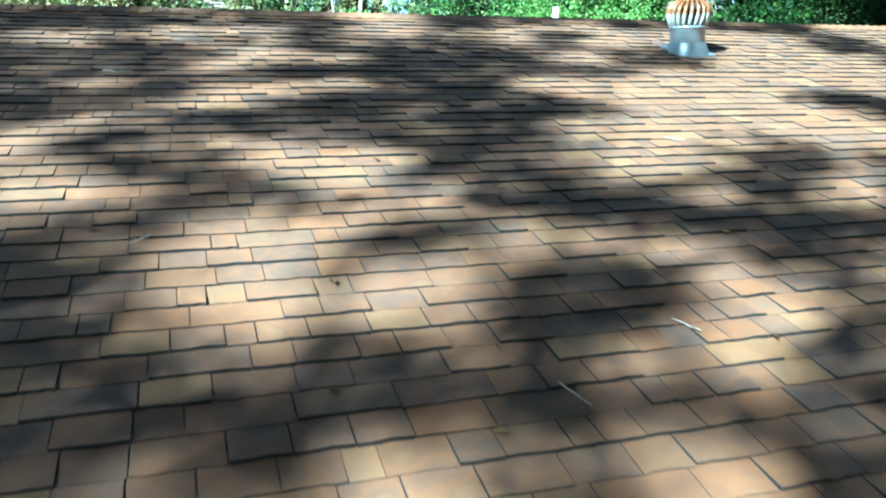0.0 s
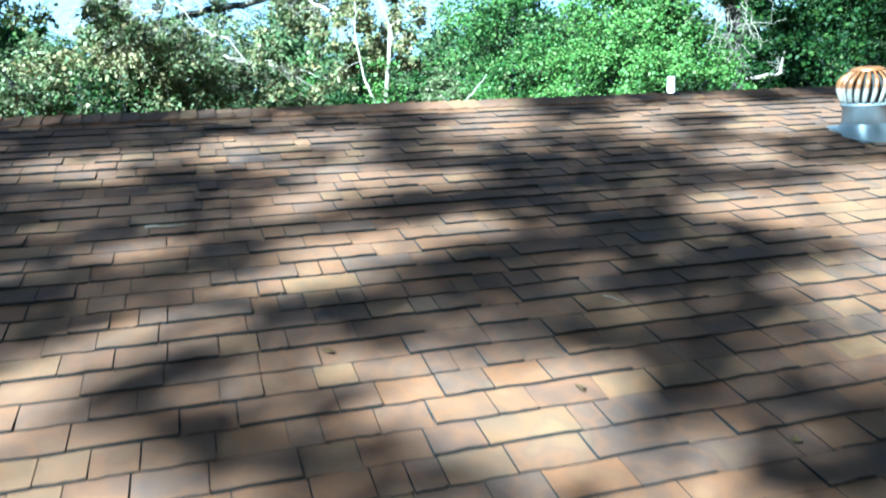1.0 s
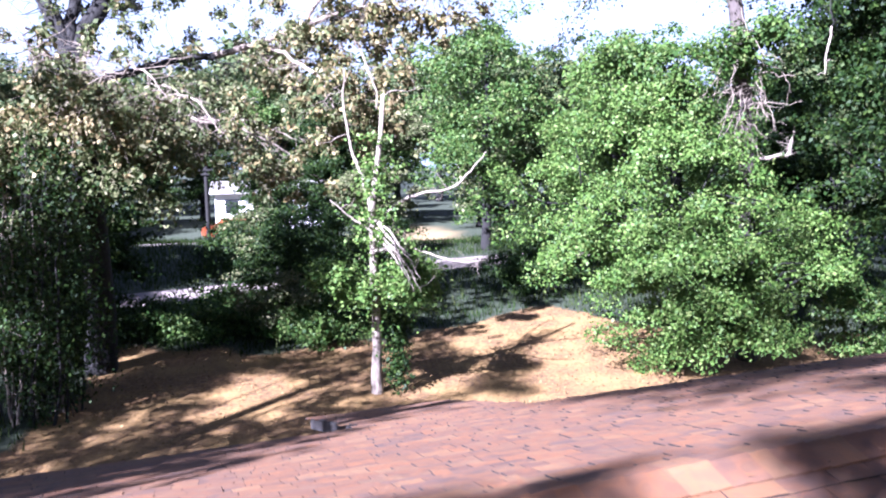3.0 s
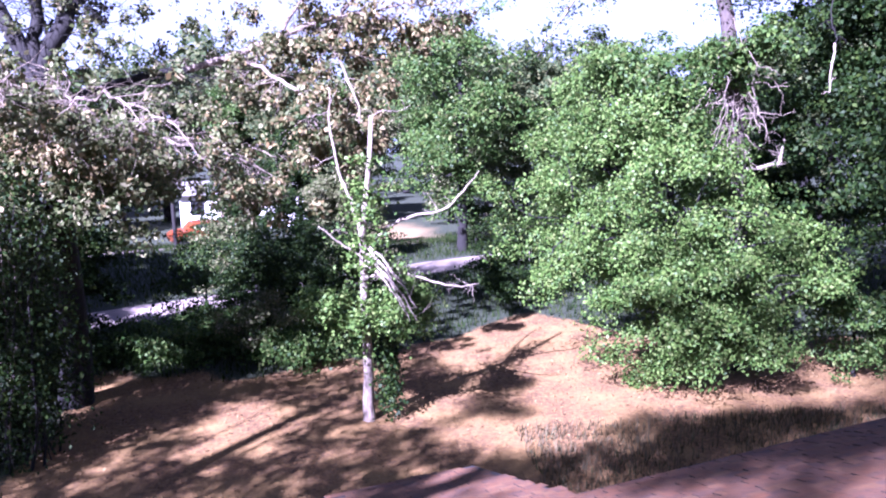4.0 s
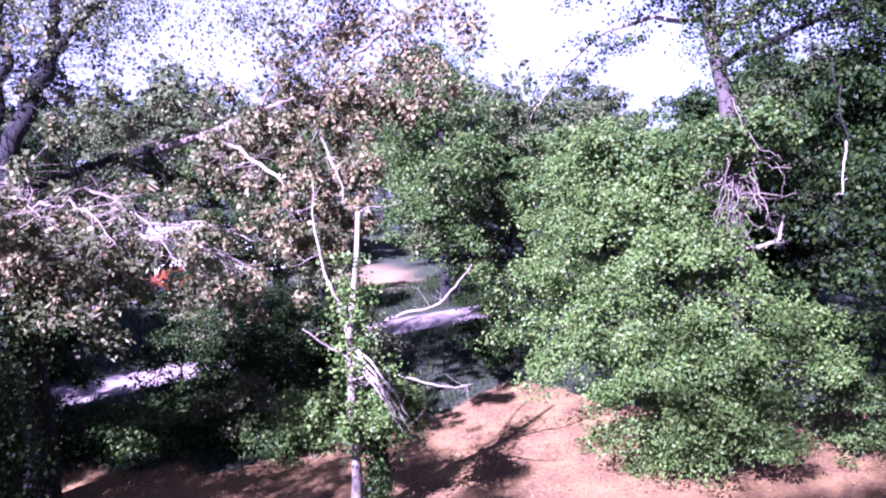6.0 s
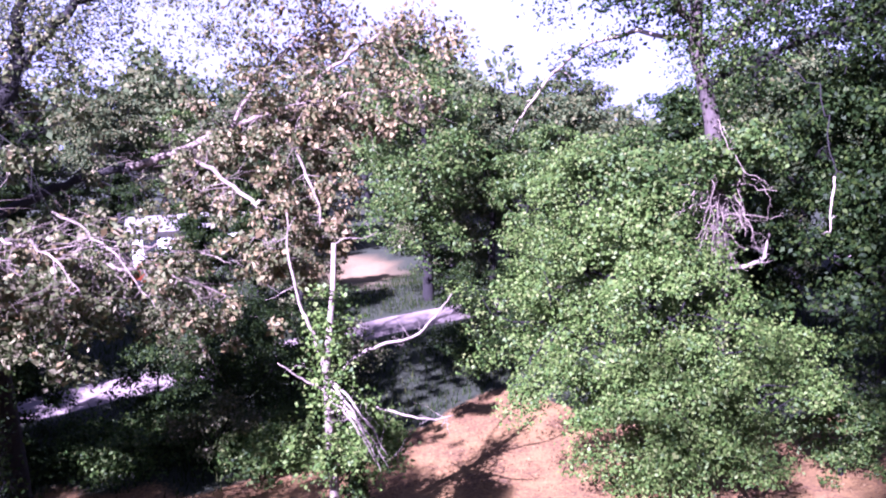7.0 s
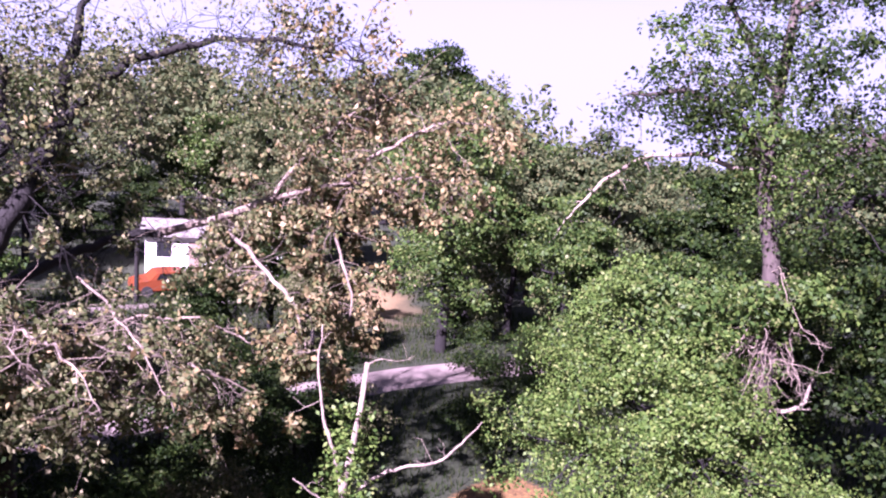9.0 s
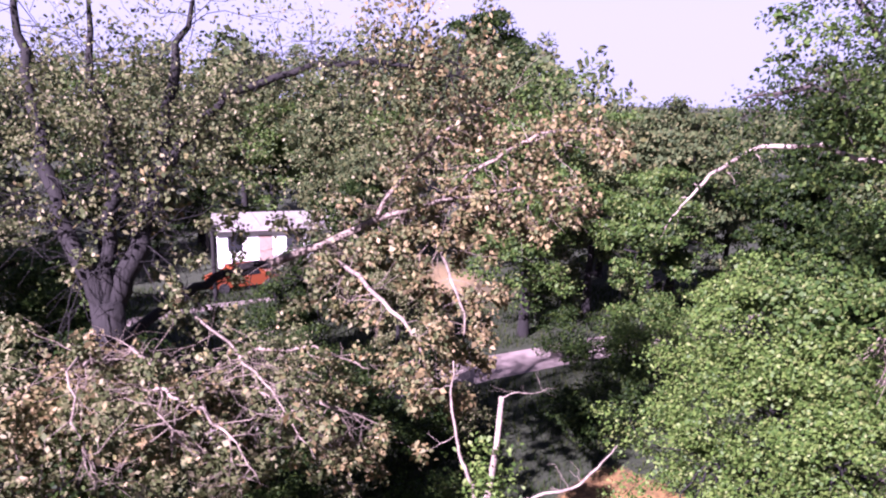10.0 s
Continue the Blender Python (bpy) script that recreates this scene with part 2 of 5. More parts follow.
def clump_places(rng, centre, radii, clumps, each, clump_r, hollow=0.5, flat=0.4):
    """Places of leaves on flattened sprays that reach outwards through an ellipsoid, with gaps between them."""
    boughs = max(3, clumps // 4)
    d = unit(rng.normal(size=(boughs, 3)) + np.array([0, 0, 0.12]))
    r = (hollow + (1 - hollow) * rng.random((boughs, 1)) ** 0.6) * rng.uniform(0.85, 1.12, (boughs, 1))
    c = np.array(centre) + d * r * np.array(radii)
    out = unit(d * np.array([1, 1, 0.25]) + rng.normal(size=(boughs, 3)) * 0.25)
    rows = []
    for k in range(4):
        rows.append(c + out * (k - 1.5) * clump_r * 1.15 + np.array([0, 0, -0.16 * clump_r * (k - 1) ** 2]) + rng.normal(size=c.shape) * clump_r * 0.35)
    c = np.concatenate(rows)
    n_each = rng.integers(int(each * 0.4), int(each * 1.6) + 1, len(c))
    idx = np.repeat(np.arange(len(c)), n_each)
    size = (clump_r * rng.uniform(0.55, 1.25, (len(c), 1)))[idx]
    off = rng.normal(size=(len(idx), 3))
    off /= np.maximum(1, np.linalg.norm(off, axis=1, keepdims=True) / 1.7)
    p = c[idx] + off * size * np.array([1, 1, flat])
    return p, c, unit(p - np.array(centre))


def curve_path(points, radii, rnd, wander=0.03, steps=5):
    """A smooth, slightly crooked path through the points, with its radii."""
    p = [Vector(q) for q in points]
    out, rr = [], []
    for i in range(len(p) - 1):
        a, b, c, d = p[max(i - 1, 0)], p[i], p[i + 1], p[min(i + 2, len(p) - 1)]
        for k in range(steps):
            t = k / steps
            q = 0.5 * (2 * b + (c - a) * t + (2 * a - 5 * b + 4 * c - d) * t * t + (3 * b - a - 3 * c + d) * t ** 3)
            j = (c - b).length * wander if out else 0.0
            out.append(q + Vector((rnd.gauss(0, j), rnd.gauss(0, j), rnd.gauss(0, j))))
            rr.append((radii[i] + (radii[i + 1] - radii[i]) * t) * rnd.uniform(0.92, 1.08))
    return out + [p[-1]], rr + [radii[-1]]


class Wood:
    """Collects tapered tubes into one mesh."""

    def __init__(self):
        self.v, self.f = [], []

    def tube(self, path, radii, sides=7):
        path = [Vector(p) for p in path]
        base = len(self.v)
        side = None
        for i, p in enumerate(path):
            d = (path[min(i + 1, len(path) - 1)] - path[max(i - 1, 0)]).normalized()
            a = d.cross(Vector((0.31, 0.83, 0.47))).normalized() if side is None else (side - d * side.dot(d)).normalized()
            side = a
            b = d.cross(a)
            for k in range(sides):
                w = 2 * math.pi * k / sides
                self.v.append(p + (a * math.cos(w) + b * math.sin(w)) * radii[i])
        for i in range(len(path) - 1):
            for k in range(sides):
                q, r = base + i * sides + k, base + i * sides + (k + 1) % sides
                self.f.append((q, r, r + sides, q + sides))
        tip = len(self.v)
        self.v.append(path[-1])
        last = base + (len(path) - 1) * sides
        self.f += [(last + k, last + (k + 1) % sides, tip) for k in range(sides)]

    def bough(self, rnd, a, b, ra, rb, sag=0.0, wander=0.08, steps=6, sides=6):
        """A crooked tapered branch from a to b. Returns its path."""
        a, b = Vector(a), Vector(b)
        ln = (b - a).length
        path, radii = [], []
        off = Vector((0, 0, 0))
        for i in range(steps + 1):
            t = i / steps
            if 0 < i < steps:
                off = off * 0.6 + Vector([rnd.gauss(0, wander * ln * 0.5) for _ in range(3)])
            path.append(a.lerp(b, t) + (off if 0 < i < steps else Vector()) + Vector((0, 0, -sag * ln * 4 * t * (1 - t))))
            radii.append(ra + (rb - ra) * t)
        self.tube(path, radii, sides)
        return path

    def spray(self, rnd, path, count, length, r, down=0.0, fork=2, start=0.25):
        """Side twigs along a path, each forking. Returns the tips."""
        tips = []
        for _ in range(count):
            t = start + (1 - start) * rnd.random()
            i = min(int(t * (len(path) - 1)), len(path) - 2)
            p = path[i].lerp(path[i + 1], t * (len(path) - 1) - i)
            d = Vector((rnd.gauss(0, 1), rnd.gauss(0, 1), rnd.gauss(0, 0.7) - down)).normalized()
            ln = length * rnd.uniform(0.5, 1.3)
            q = self.bough(rnd, p, p + d * ln, r, r * 0.35, 0.0, 0.14, 4, 4)
            tips.append(q[-1])
            for _ in range(fork):
                j = rnd.randint(1, 3)
                e = (d + Vector((rnd.gauss(0, 0.7), rnd.gauss(0, 0.7), rnd.gauss(0, 0.6) - down * 0.6))).normalized()
                w = self.bough(rnd, q[j], q[j] + e * ln * rnd.uniform(0.35, 0.8), r * 0.55, r * 0.2, 0, 0.14, 3, 3)
                tips.append(w[-1])
        return tips

    def make(self, name, material, parent, label=""):
        return link_mesh(name, self.v, self.f, material, parent, label, smooth=True)


def tree(name, seed, base, trunk, crowns, leaf_mat, bark, leaf=0.09, label="", category="tree", group="", limb_r=0.05, trunk_label="", twig=6, flat=0.4, spread=0.95):
    """trunk: rows (x, y, z, radius) from the base, relative to it. crowns: rows (centre, radii, clumps, leaves each, clump radius, hollow)."""
    rng, rnd = np.random.default_rng(seed), random.Random(seed)
    top = empty(name, base)
    wood = Wood()
    fine = []
    for i in range(len(trunk) - 1):
        x0, y0, z0, r0 = trunk[i]
        x1, y1, z1, r1 = trunk[i + 1]
        for k in range(4 if i + 2 < len(trunk) else 5):
            t = k / 4
            fine.append((x0 + (x1 - x0) * t + rnd.gauss(0, 0.02), y0 + (y1 - y0) * t + rnd.gauss(0, 0.02), z0 + (z1 - z0) * t, (r0 + (r1 - r0) * t) * rnd.uniform(0.93, 1.07)))
    fine[0] = (*fine[0][:3], fine[0][3] * 1.35)
    wood.tube([p[:3] for p in fine], [p[3] for p in fine], 10)
    wood.make("trunk", bark, top, trunk_label)
    limbs = Wood()
    places, out = [], []
    heights = [Vector(p[:3]) for p in fine]
    for centre, radii, clumps, each, cr, hollow in crowns:
        p, c, o = clump_places(rng, centre, radii, clumps, each, cr, hollow, flat)
        places.append(p)
        out.append(o)
        start = min(heights, key=lambda h: (h - (Vector(centre) + Vector((0, 0, -0.7 * radii[2])))).length)
        main = limbs.bough(rnd, start, centre, limb_r * 1.4, limb_r * 0.6, 0.03, 0.09)
        for j in range(min(twig, clumps)):
            limbs.bough(rnd, main[rnd.randint(2, 6)], c[rnd.randrange(len(c))], limb_r * 0.5, limb_r * 0.15, 0.0, 0.12, 5, 4)
    limbs.make("branchwork", bark, top)
    pl, ou = np.concatenate(places), np.concatenate(out)
    keep = pl[:, 2] > 0.03 - base[2]
    quads_mesh("crown", leaves(rng, pl[keep], leaf, spread=spread, face_out=ou[keep]), leaf_mat, top)
    return tagged(top, label, category, group)


# ---------------------------------------------------------------- ground, road
def ground_z(x, y):
    return 0.10 * noise.noise(Vector((x * 0.13, y * 0.13, 0.3))) * min(1, abs(y) / 10) - 0.02 - 1.1 * max(0.0, min(1.0, (y - 46) / 8)) - 0.06 * max(0.0, y - 64)


def axis(lo, hi, far, step):
    near = list(np.arange(lo, hi, step))
    grow, p, left, right = 1.0, 0, [], []
    d = step
    a, b = lo, hi
    while b < far:
        d *= 1.25
        a, b = a - d, b + d
        left.append(a)
        right.append(b)
    return left[::-1] + near + [hi] + right


def litter_at(x, y):
    edge = 26.6 + 4.0 * max(0, min(1, (x + 1.5) / 3.0)) * max(0, min(1, (7.5 - x) / 3.0))
    w = noise.noise(Vector((x * 0.45, y * 0.45, 5.0))) * 1.5
    a = max(0, min(1, (edge - y + w) / 1.2 + 0.5))
    side = max(0, min(1, (x + 11.0 + w) / 1.6))
    return a * max(side, 0.0 if y > 19 else 1.0)


def sand_at(x, y):
    w = noise.noise(Vector((x * 0.5, y * 0.5, 9.0))) * 0.35
    a = 1 - math.hypot((x + 0.2) / 3.0, (y - 54.5) / 7.5) + w
    return max(0, min(1, a * 1.5 + 0.2 * noise.noise(Vector((x * 1.7, y * 1.7, 3.0)))))


def build_ground():
    xs, ys = axis(-22, 24, 900, 0.5), axis(8, 56, 900, 0.5)
    v = [(x, y, ground_z(x, y)) for y in ys for x in xs]
    w = len(xs)
    f = [(j * w + i, j * w + i + 1, (j + 1) * w + i + 1, (j + 1) * w + i) for j in range(len(ys) - 1) for i in range(w - 1)]
    g = link_mesh("ground", v, f, GROUND_MAT, smooth=True)
    for key, fn in (("litter", litter_at), ("sand", sand_at)):
        at = g.data.attributes.new(key, "FLOAT", "POINT")
        at.data.foreach_set("value", [fn(p[0], p[1]) for p in v])
    return tagged(g, "woodland ground of brown leaf litter and rough grass", "ground", kind="structure")


build_ground()


# self-lit arc added in place of bright sky below the horizon
def sky_glow_backdrop():
    m, n, l, b = nodes_of("sky_glow")
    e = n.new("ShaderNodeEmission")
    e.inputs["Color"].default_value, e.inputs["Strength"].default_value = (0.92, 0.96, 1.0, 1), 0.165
    # the painted glow fades out upwards into the sky
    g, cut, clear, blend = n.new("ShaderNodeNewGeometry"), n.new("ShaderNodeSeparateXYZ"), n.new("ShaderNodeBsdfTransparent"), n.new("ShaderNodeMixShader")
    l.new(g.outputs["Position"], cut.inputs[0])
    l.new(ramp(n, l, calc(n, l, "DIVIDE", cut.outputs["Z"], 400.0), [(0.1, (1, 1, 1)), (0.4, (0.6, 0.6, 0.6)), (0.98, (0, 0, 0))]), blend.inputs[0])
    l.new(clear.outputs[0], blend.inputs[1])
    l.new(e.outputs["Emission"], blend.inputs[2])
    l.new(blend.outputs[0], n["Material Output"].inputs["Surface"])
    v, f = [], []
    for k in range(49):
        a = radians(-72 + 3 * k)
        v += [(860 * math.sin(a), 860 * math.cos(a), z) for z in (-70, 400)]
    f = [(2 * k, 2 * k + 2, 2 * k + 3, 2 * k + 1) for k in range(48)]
    tagged(link_mesh("backdrop", v, f, m), "glowing sheet standing in for bright sky beyond the woods", "backdrop", kind="structure")


sky_glow_backdrop()


def strip(name, points, width, material, label, category):
    v, f = [], []
    pts = [Vector((*p, 0)) for p in points]
    dense = [pts[i].lerp(pts[i + 1], k / 8) for i in range(len(pts) - 1) for k in range(8)] + [pts[-1]]
    for i, p in enumerate(dense):
        d = (dense[min(i + 1, len(dense) - 1)] - dense[max(i - 1, 0)]).normalized()
        s = Vector((-d.y, d.x, 0))
        wob = 0.18 * noise.noise(p * 0.6)
        for k, h in ((-0.5, -0.03), (-0.32, 0.035), (0, 0.05), (0.32, 0.035), (0.5, -0.03)):
            q = p + s * (width * (k + wob * (0.4 if k > 0 else -0.25)))
            v.append((q.x, q.y, ground_z(q.x, q.y) + h + 0.015))
    for i in range(len(dense) - 1):
        for k in range(4):
            f.append((i * 5 + k + 1, i * 5 + k, (i + 1) * 5 + k, (i + 1) * 5 + k + 1))
    return tagged(link_mesh(name, v, f, material, smooth=True), label, category, kind="structure")


strip("road", [(-60, 8), (-30, 22.5), (-16, 30.6), (-10, 34.2), (-4, 37.3), (0, 39.5), (7, 42.4), (20, 47), (60, 58)], 2.4, ROAD_MAT,
      "pale packed dirt lane through the trees", "road")
strip("driveway", [(-60, 26), (-30, 37), (-17, 45.5), (-12.5, 50.2), (-8, 53.5)], 1.5, ROAD_MAT, "pale dirt driveway to the white house", "driveway")

# ---------------------------------------------------------------- the house under the camera
RIDGE = Vector((-0.002, 6.675, 5.371))
U = Vector((0.9522, 0.3055, 0.0))
V = Vector((-0.3055, 0.9522, 0.0))
PITCH = radians(14.97)
DOWN = -V * math.cos(PITCH) - Vector((0, 0, math.sin(PITCH)))
UP_N = -V * math.sin(PITCH) + Vector((0, 0, math.cos(PITCH)))
FAR_PITCH = radians(18.3)
FAR_DOWN = V * math.cos(FAR_PITCH) - Vector((0, 0, math.sin(FAR_PITCH)))
FAR_N = V * math.sin(FAR_PITCH) + Vector((0, 0, math.cos(FAR_PITCH)))
house = tagged(empty("house", (0, 0, 0)), "single-storey house with a low brown shingle roof", "house")
EXPO = 0.1145
U0, U1 = -8.0, 11.0


def frame_of(down, nrm):
    """Columns: along the ridge, down the slope, off the roof."""
    return Matrix(((U.x, down.x, nrm.x, RIDGE.x), (U.y, down.y, nrm.y, RIDGE.y), (U.z, down.z, nrm.z, RIDGE.z), (0, 0, 0, 1)))


NEAR, FAR = frame_of(DOWN, UP_N), frame_of(FAR_DOWN, FAR_N)


def slab(name, m, outline, thick, material, label=""):
    bm = bmesh.new()
    lo = [bm.verts.new(m @ Vector((a, s, -thick))) for a, s in outline]
    hi = [bm.verts.new(m @ Vector((a, s, 0))) for a, s in outline]
    bm.faces.new(hi)
    bm.faces.new(lo[::-1])
    for i in range(len(outline)):
        j = (i + 1) % len(outline)
        bm.faces.new((lo[i], lo[j], hi[j], hi[i]))
    bmesh.ops.recalc_face_normals(bm, faces=bm.faces)
    return part(name, bm, material, house, label)


NEAR_LEN = 7.3
near_slope = slab("roof_slope", NEAR, [(U0, 0.0), (U1, 0.0), (U1, NEAR_LEN), (U0, NEAR_LEN)], 0.12, DECK, "low roof slope laid with brown laminated shingles")
FAR_OUT = [(U0, 0.0), (U1, 0.0), (U1, 4.42), (0.8, 4.42), (0.95, 6.95), (-0.83, 6.95), (-0.83, 4.42), (U0, 4.42)]
far_slope = slab("roof_slope", FAR, FAR_OUT, 0.12, DECK, "roof slope with a stepped eave over the porch")


def wall_box(name, a0, a1, v0, v1, z0, z1, material, label=""):
    bm = bmesh.new()
    c = [RIDGE + U * a + V * b for a, b in ((a0, v0), (a1, v0), (a1, v1), (a0, v1))]
    lo = [bm.verts.new((p.x, p.y, z0)) for p in c]
    hi = [bm.verts.new((p.x, p.y, z1)) for p in c]
    bm.faces.new(hi)
    bm.faces.new(lo[::-1])
    for i in range(4):
        bm.faces.new((lo[i], lo[(i + 1) % 4], hi[(i + 1) % 4], hi[i]))
    bmesh.ops.recalc_face_normals(bm, faces=bm.faces)
    return part(name, bm, material, house, label)


wall_box("wall", U0 + 0.4, U1 - 0.4, -6.6, -6.45, -0.1, 3.45, SIDING)
wall_box("wall", U0 + 0.4, U1 - 0.4, 3.7, 3.85, -0.1, 3.95, SIDING)
wall_box("wall", U0 + 0.4, U0 + 0.55, -6.45, 3.7, -0.1, 3.45, SIDING)
wall_box("wall", U1 - 0.55, U1 - 0.4, -6.45, 3.7, -0.1, 3.45, SIDING)
for a in (U0 + 0.4, U1 - 0.55):
    bm = bmesh.new()
    rows = []
    for d in (0.0, 0.15):
        rows.append([bm.verts.new((RIDGE + U * (a + d) + V * b).to_2d().to_3d() + Vector((0, 0, z))) for b, z in ((-6.45, 3.45), (3.7, 3.45), (3.7, 3.98), (0.0, 5.2), (-6.45, 3.48))])
    bm.faces.new(rows[0])
    bm.faces.new(rows[1][::-1])
    for i in range(5):
        bm.faces.new((rows[0][i], rows[0][(i + 1) % 5], rows[1][(i + 1) % 5], rows[1][i]))
    bmesh.ops.recalc_face_normals(bm, faces=bm.faces)
    part("gable", bm, SIDING, house)
for a in (-0.7, 0.66):
    wall_box("porch_post", a, a + 0.12, 6.2, 6.32, -0.1, 3.15, FASCIA)


# shingle tabs: a few shared shapes
def tab_shape(width, thick, seed):
    rnd = random.Random(seed)
    g = 0.0022 if seed % 3 else 0.001
    x0, x1 = g, width - g
    s0, s1 = -0.035, EXPO
    top = [(x0, s0, 0.001), (x1, s0, 0.001)]
    for k in range(6):
        t = k / 5
        top.append((x1 + (x0 - x1) * t, s1 + rnd.uniform(-0.0032, 0.0026), thick + rnd.uniform(-0.001, 0.001)))
    v = top + [(a, b, -0.003) for a, b, c in top[2:]]
    f = [(7, 6, 5, 4, 3, 2, 1, 0)] + [(k + 2, k + 3, k + 9, k + 8) for k in range(5)] + [(1, 2, 8), (0, 13, 7)]
    return v, f, [0] + [1] * 7


WIDTHS = (0.085, 0.115, 0.145, 0.175, 0.21, 0.26)
SHAPES = [(w, tab_shape(w, th, 31 * i + k)) for i, w in enumerate(WIDTHS) for k, th in enumerate((0.006, 0.010, 0.0148))]
TAB_MESHES = []
for w, (v, f, mi) in SHAPES:
    me = bpy.data.meshes.new("shingle")
    me.from_pydata(v, [], f)
    me.materials.append(SHINGLE)
    me.materials.append(SHINGLE_EDGE)
    me.polygons.foreach_set("material_index", mi)
    me.update()
    TAB_MESHES.append(me)


def lay_shingles(m, slope, length, inside, single, seed, u0=U0, u1=U1):
    rnd = random.Random(seed)
    V_, F_, M_ = [], [], []
    singles = []
    for k in range(int(length / EXPO)):
        s = 0.012 + k * EXPO + rnd.uniform(-0.0015, 0.0015)
        a = u0
        lift = rnd.random()
        while a < u1 - 0.1:
            i = rnd.choice((0, 1, 2, 2, 3, 3, 4, 4, 5)) * 3 + rnd.choice((0, 1, 2, 2))
            w, (v, f, mi) = SHAPES[i]
            if inside(a + w / 2, s + EXPO):
                if single(a, s) and len(singles) < 300:
                    singles.append((i, Matrix.Translation((a, s, 0))))
                else:
                    b = len(V_)
                    V_ += [m @ Vector((x + a, y + s, z)) for x, y, z in v]
                    F_ += [tuple(q + b for q in g) for g in f]
                    M_ += mi
            a += w
    ob = link_mesh("shingles", V_, F_, [SHINGLE, SHINGLE_EDGE], slope, "mottled brown and tan laminated shingles", mat_index=M_)
    tagged(ob, kind="stuff")
    return singles


def inside_far(a, s):
    return s < (4.42 if a < -0.8 else 7.0 if a < 0.85 else 4.42)


singles = lay_shingles(NEAR, near_slope, NEAR_LEN, lambda a, s: True, lambda a, s: -2.1 < a < -0.35 and 3.15 < s < 6.3, 7)
lay_shingles(FAR, far_slope, 7.0, inside_far, lambda a, s: False, 8)


def ridge_caps():
    rnd = random.Random(12)
    a, bm = U0, bmesh.new()
    k = 0
    while a < U1:
        w = 0.1
        lift = 0.006 + rnd.uniform(0, 0.004)
        bm = bmesh.new()
        pts = []
        for x, up in ((a - 0.05, 0.007), (a + w, 0.013 + lift)):
            row = []
            for side, s in ((-1, 0.155), (-1, 0.03), (0, 0.0), (1, 0.03), (1, 0.155)):
                m = NEAR if side <= 0 else FAR
                row.append(bm.verts.new(m @ Vector((x, s + rnd.uniform(-0.003, 0.003), up + (0.004 if side == 0 else 0)))))
            pts.append(row)
        for i in range(4):
            bm.faces.new((pts[0][i], pts[0][i + 1], pts[1][i + 1], pts[1][i]))
        ext = bmesh.ops.extrude_face_region(bm, geom=list(bm.faces))
        for q in ext["geom"]:
            if isinstance(q, bmesh.types.BMVert):
                q.co.z -= 0.007
        bmesh.ops.recalc_face_normals(bm, faces=bm.faces)
        part("ridge_cap", bm, SHINGLE, near_slope)
        a += w
        k += 1


ridge_caps()

# ---------------------------------------------------------------- roof turbine and vent pipe
def turned(profile, sides=32):
    """A turned bmesh from rows (radius, height)."""
    bm = bmesh.new()
    rings = [[bm.verts.new((r * math.cos(2 * math.pi * k / sides), r * math.sin(2 * math.pi * k / sides), z)) for k in range(sides)] for r, z in profile]
    for a, b in zip(rings, rings[1:]):
        for k in range(sides):
            bm.faces.new((a[k], a[(k + 1) % sides], b[(k + 1) % sides], b[k]))
    return bm


def rust_material():
    m, n, l, b = nodes_of("rust_streaked_galvanised_steel")
    c = n.new("ShaderNodeTexCoord")
    z = n.new("ShaderNodeSeparateXYZ")
    l.new(c.outputs["Object"], z.inputs["Vector"])
    blot = noise_tex(n, l, 9.0, 5.0)
    h = calc(n, l, "ADD", calc(n, l, "MULTIPLY", calc(n, l, "SUBTRACT", z.outputs["Z"], 0.13), 3.6), calc(n, l, "MULTIPLY", calc(n, l, "SUBTRACT", blot, 0.5), 0.9))
    worn = ramp(n, l, h, [(0.38, (0, 0, 0)), (0.62, (1, 1, 1))])
    rust = ramp(n, l, noise_tex(n, l, 30.0, 5.0), [(0.3, (0.07, 0.026, 0.009)), (0.7, (0.2, 0.088, 0.03))])
    l.new(mix(n, l, worn, (0.34, 0.33, 0.31), rust), b.inputs["Base Color"])
    b.inputs["Roughness"].default_value = 0.42
    b.inputs["Metallic"].default_value = 0.35
    return m


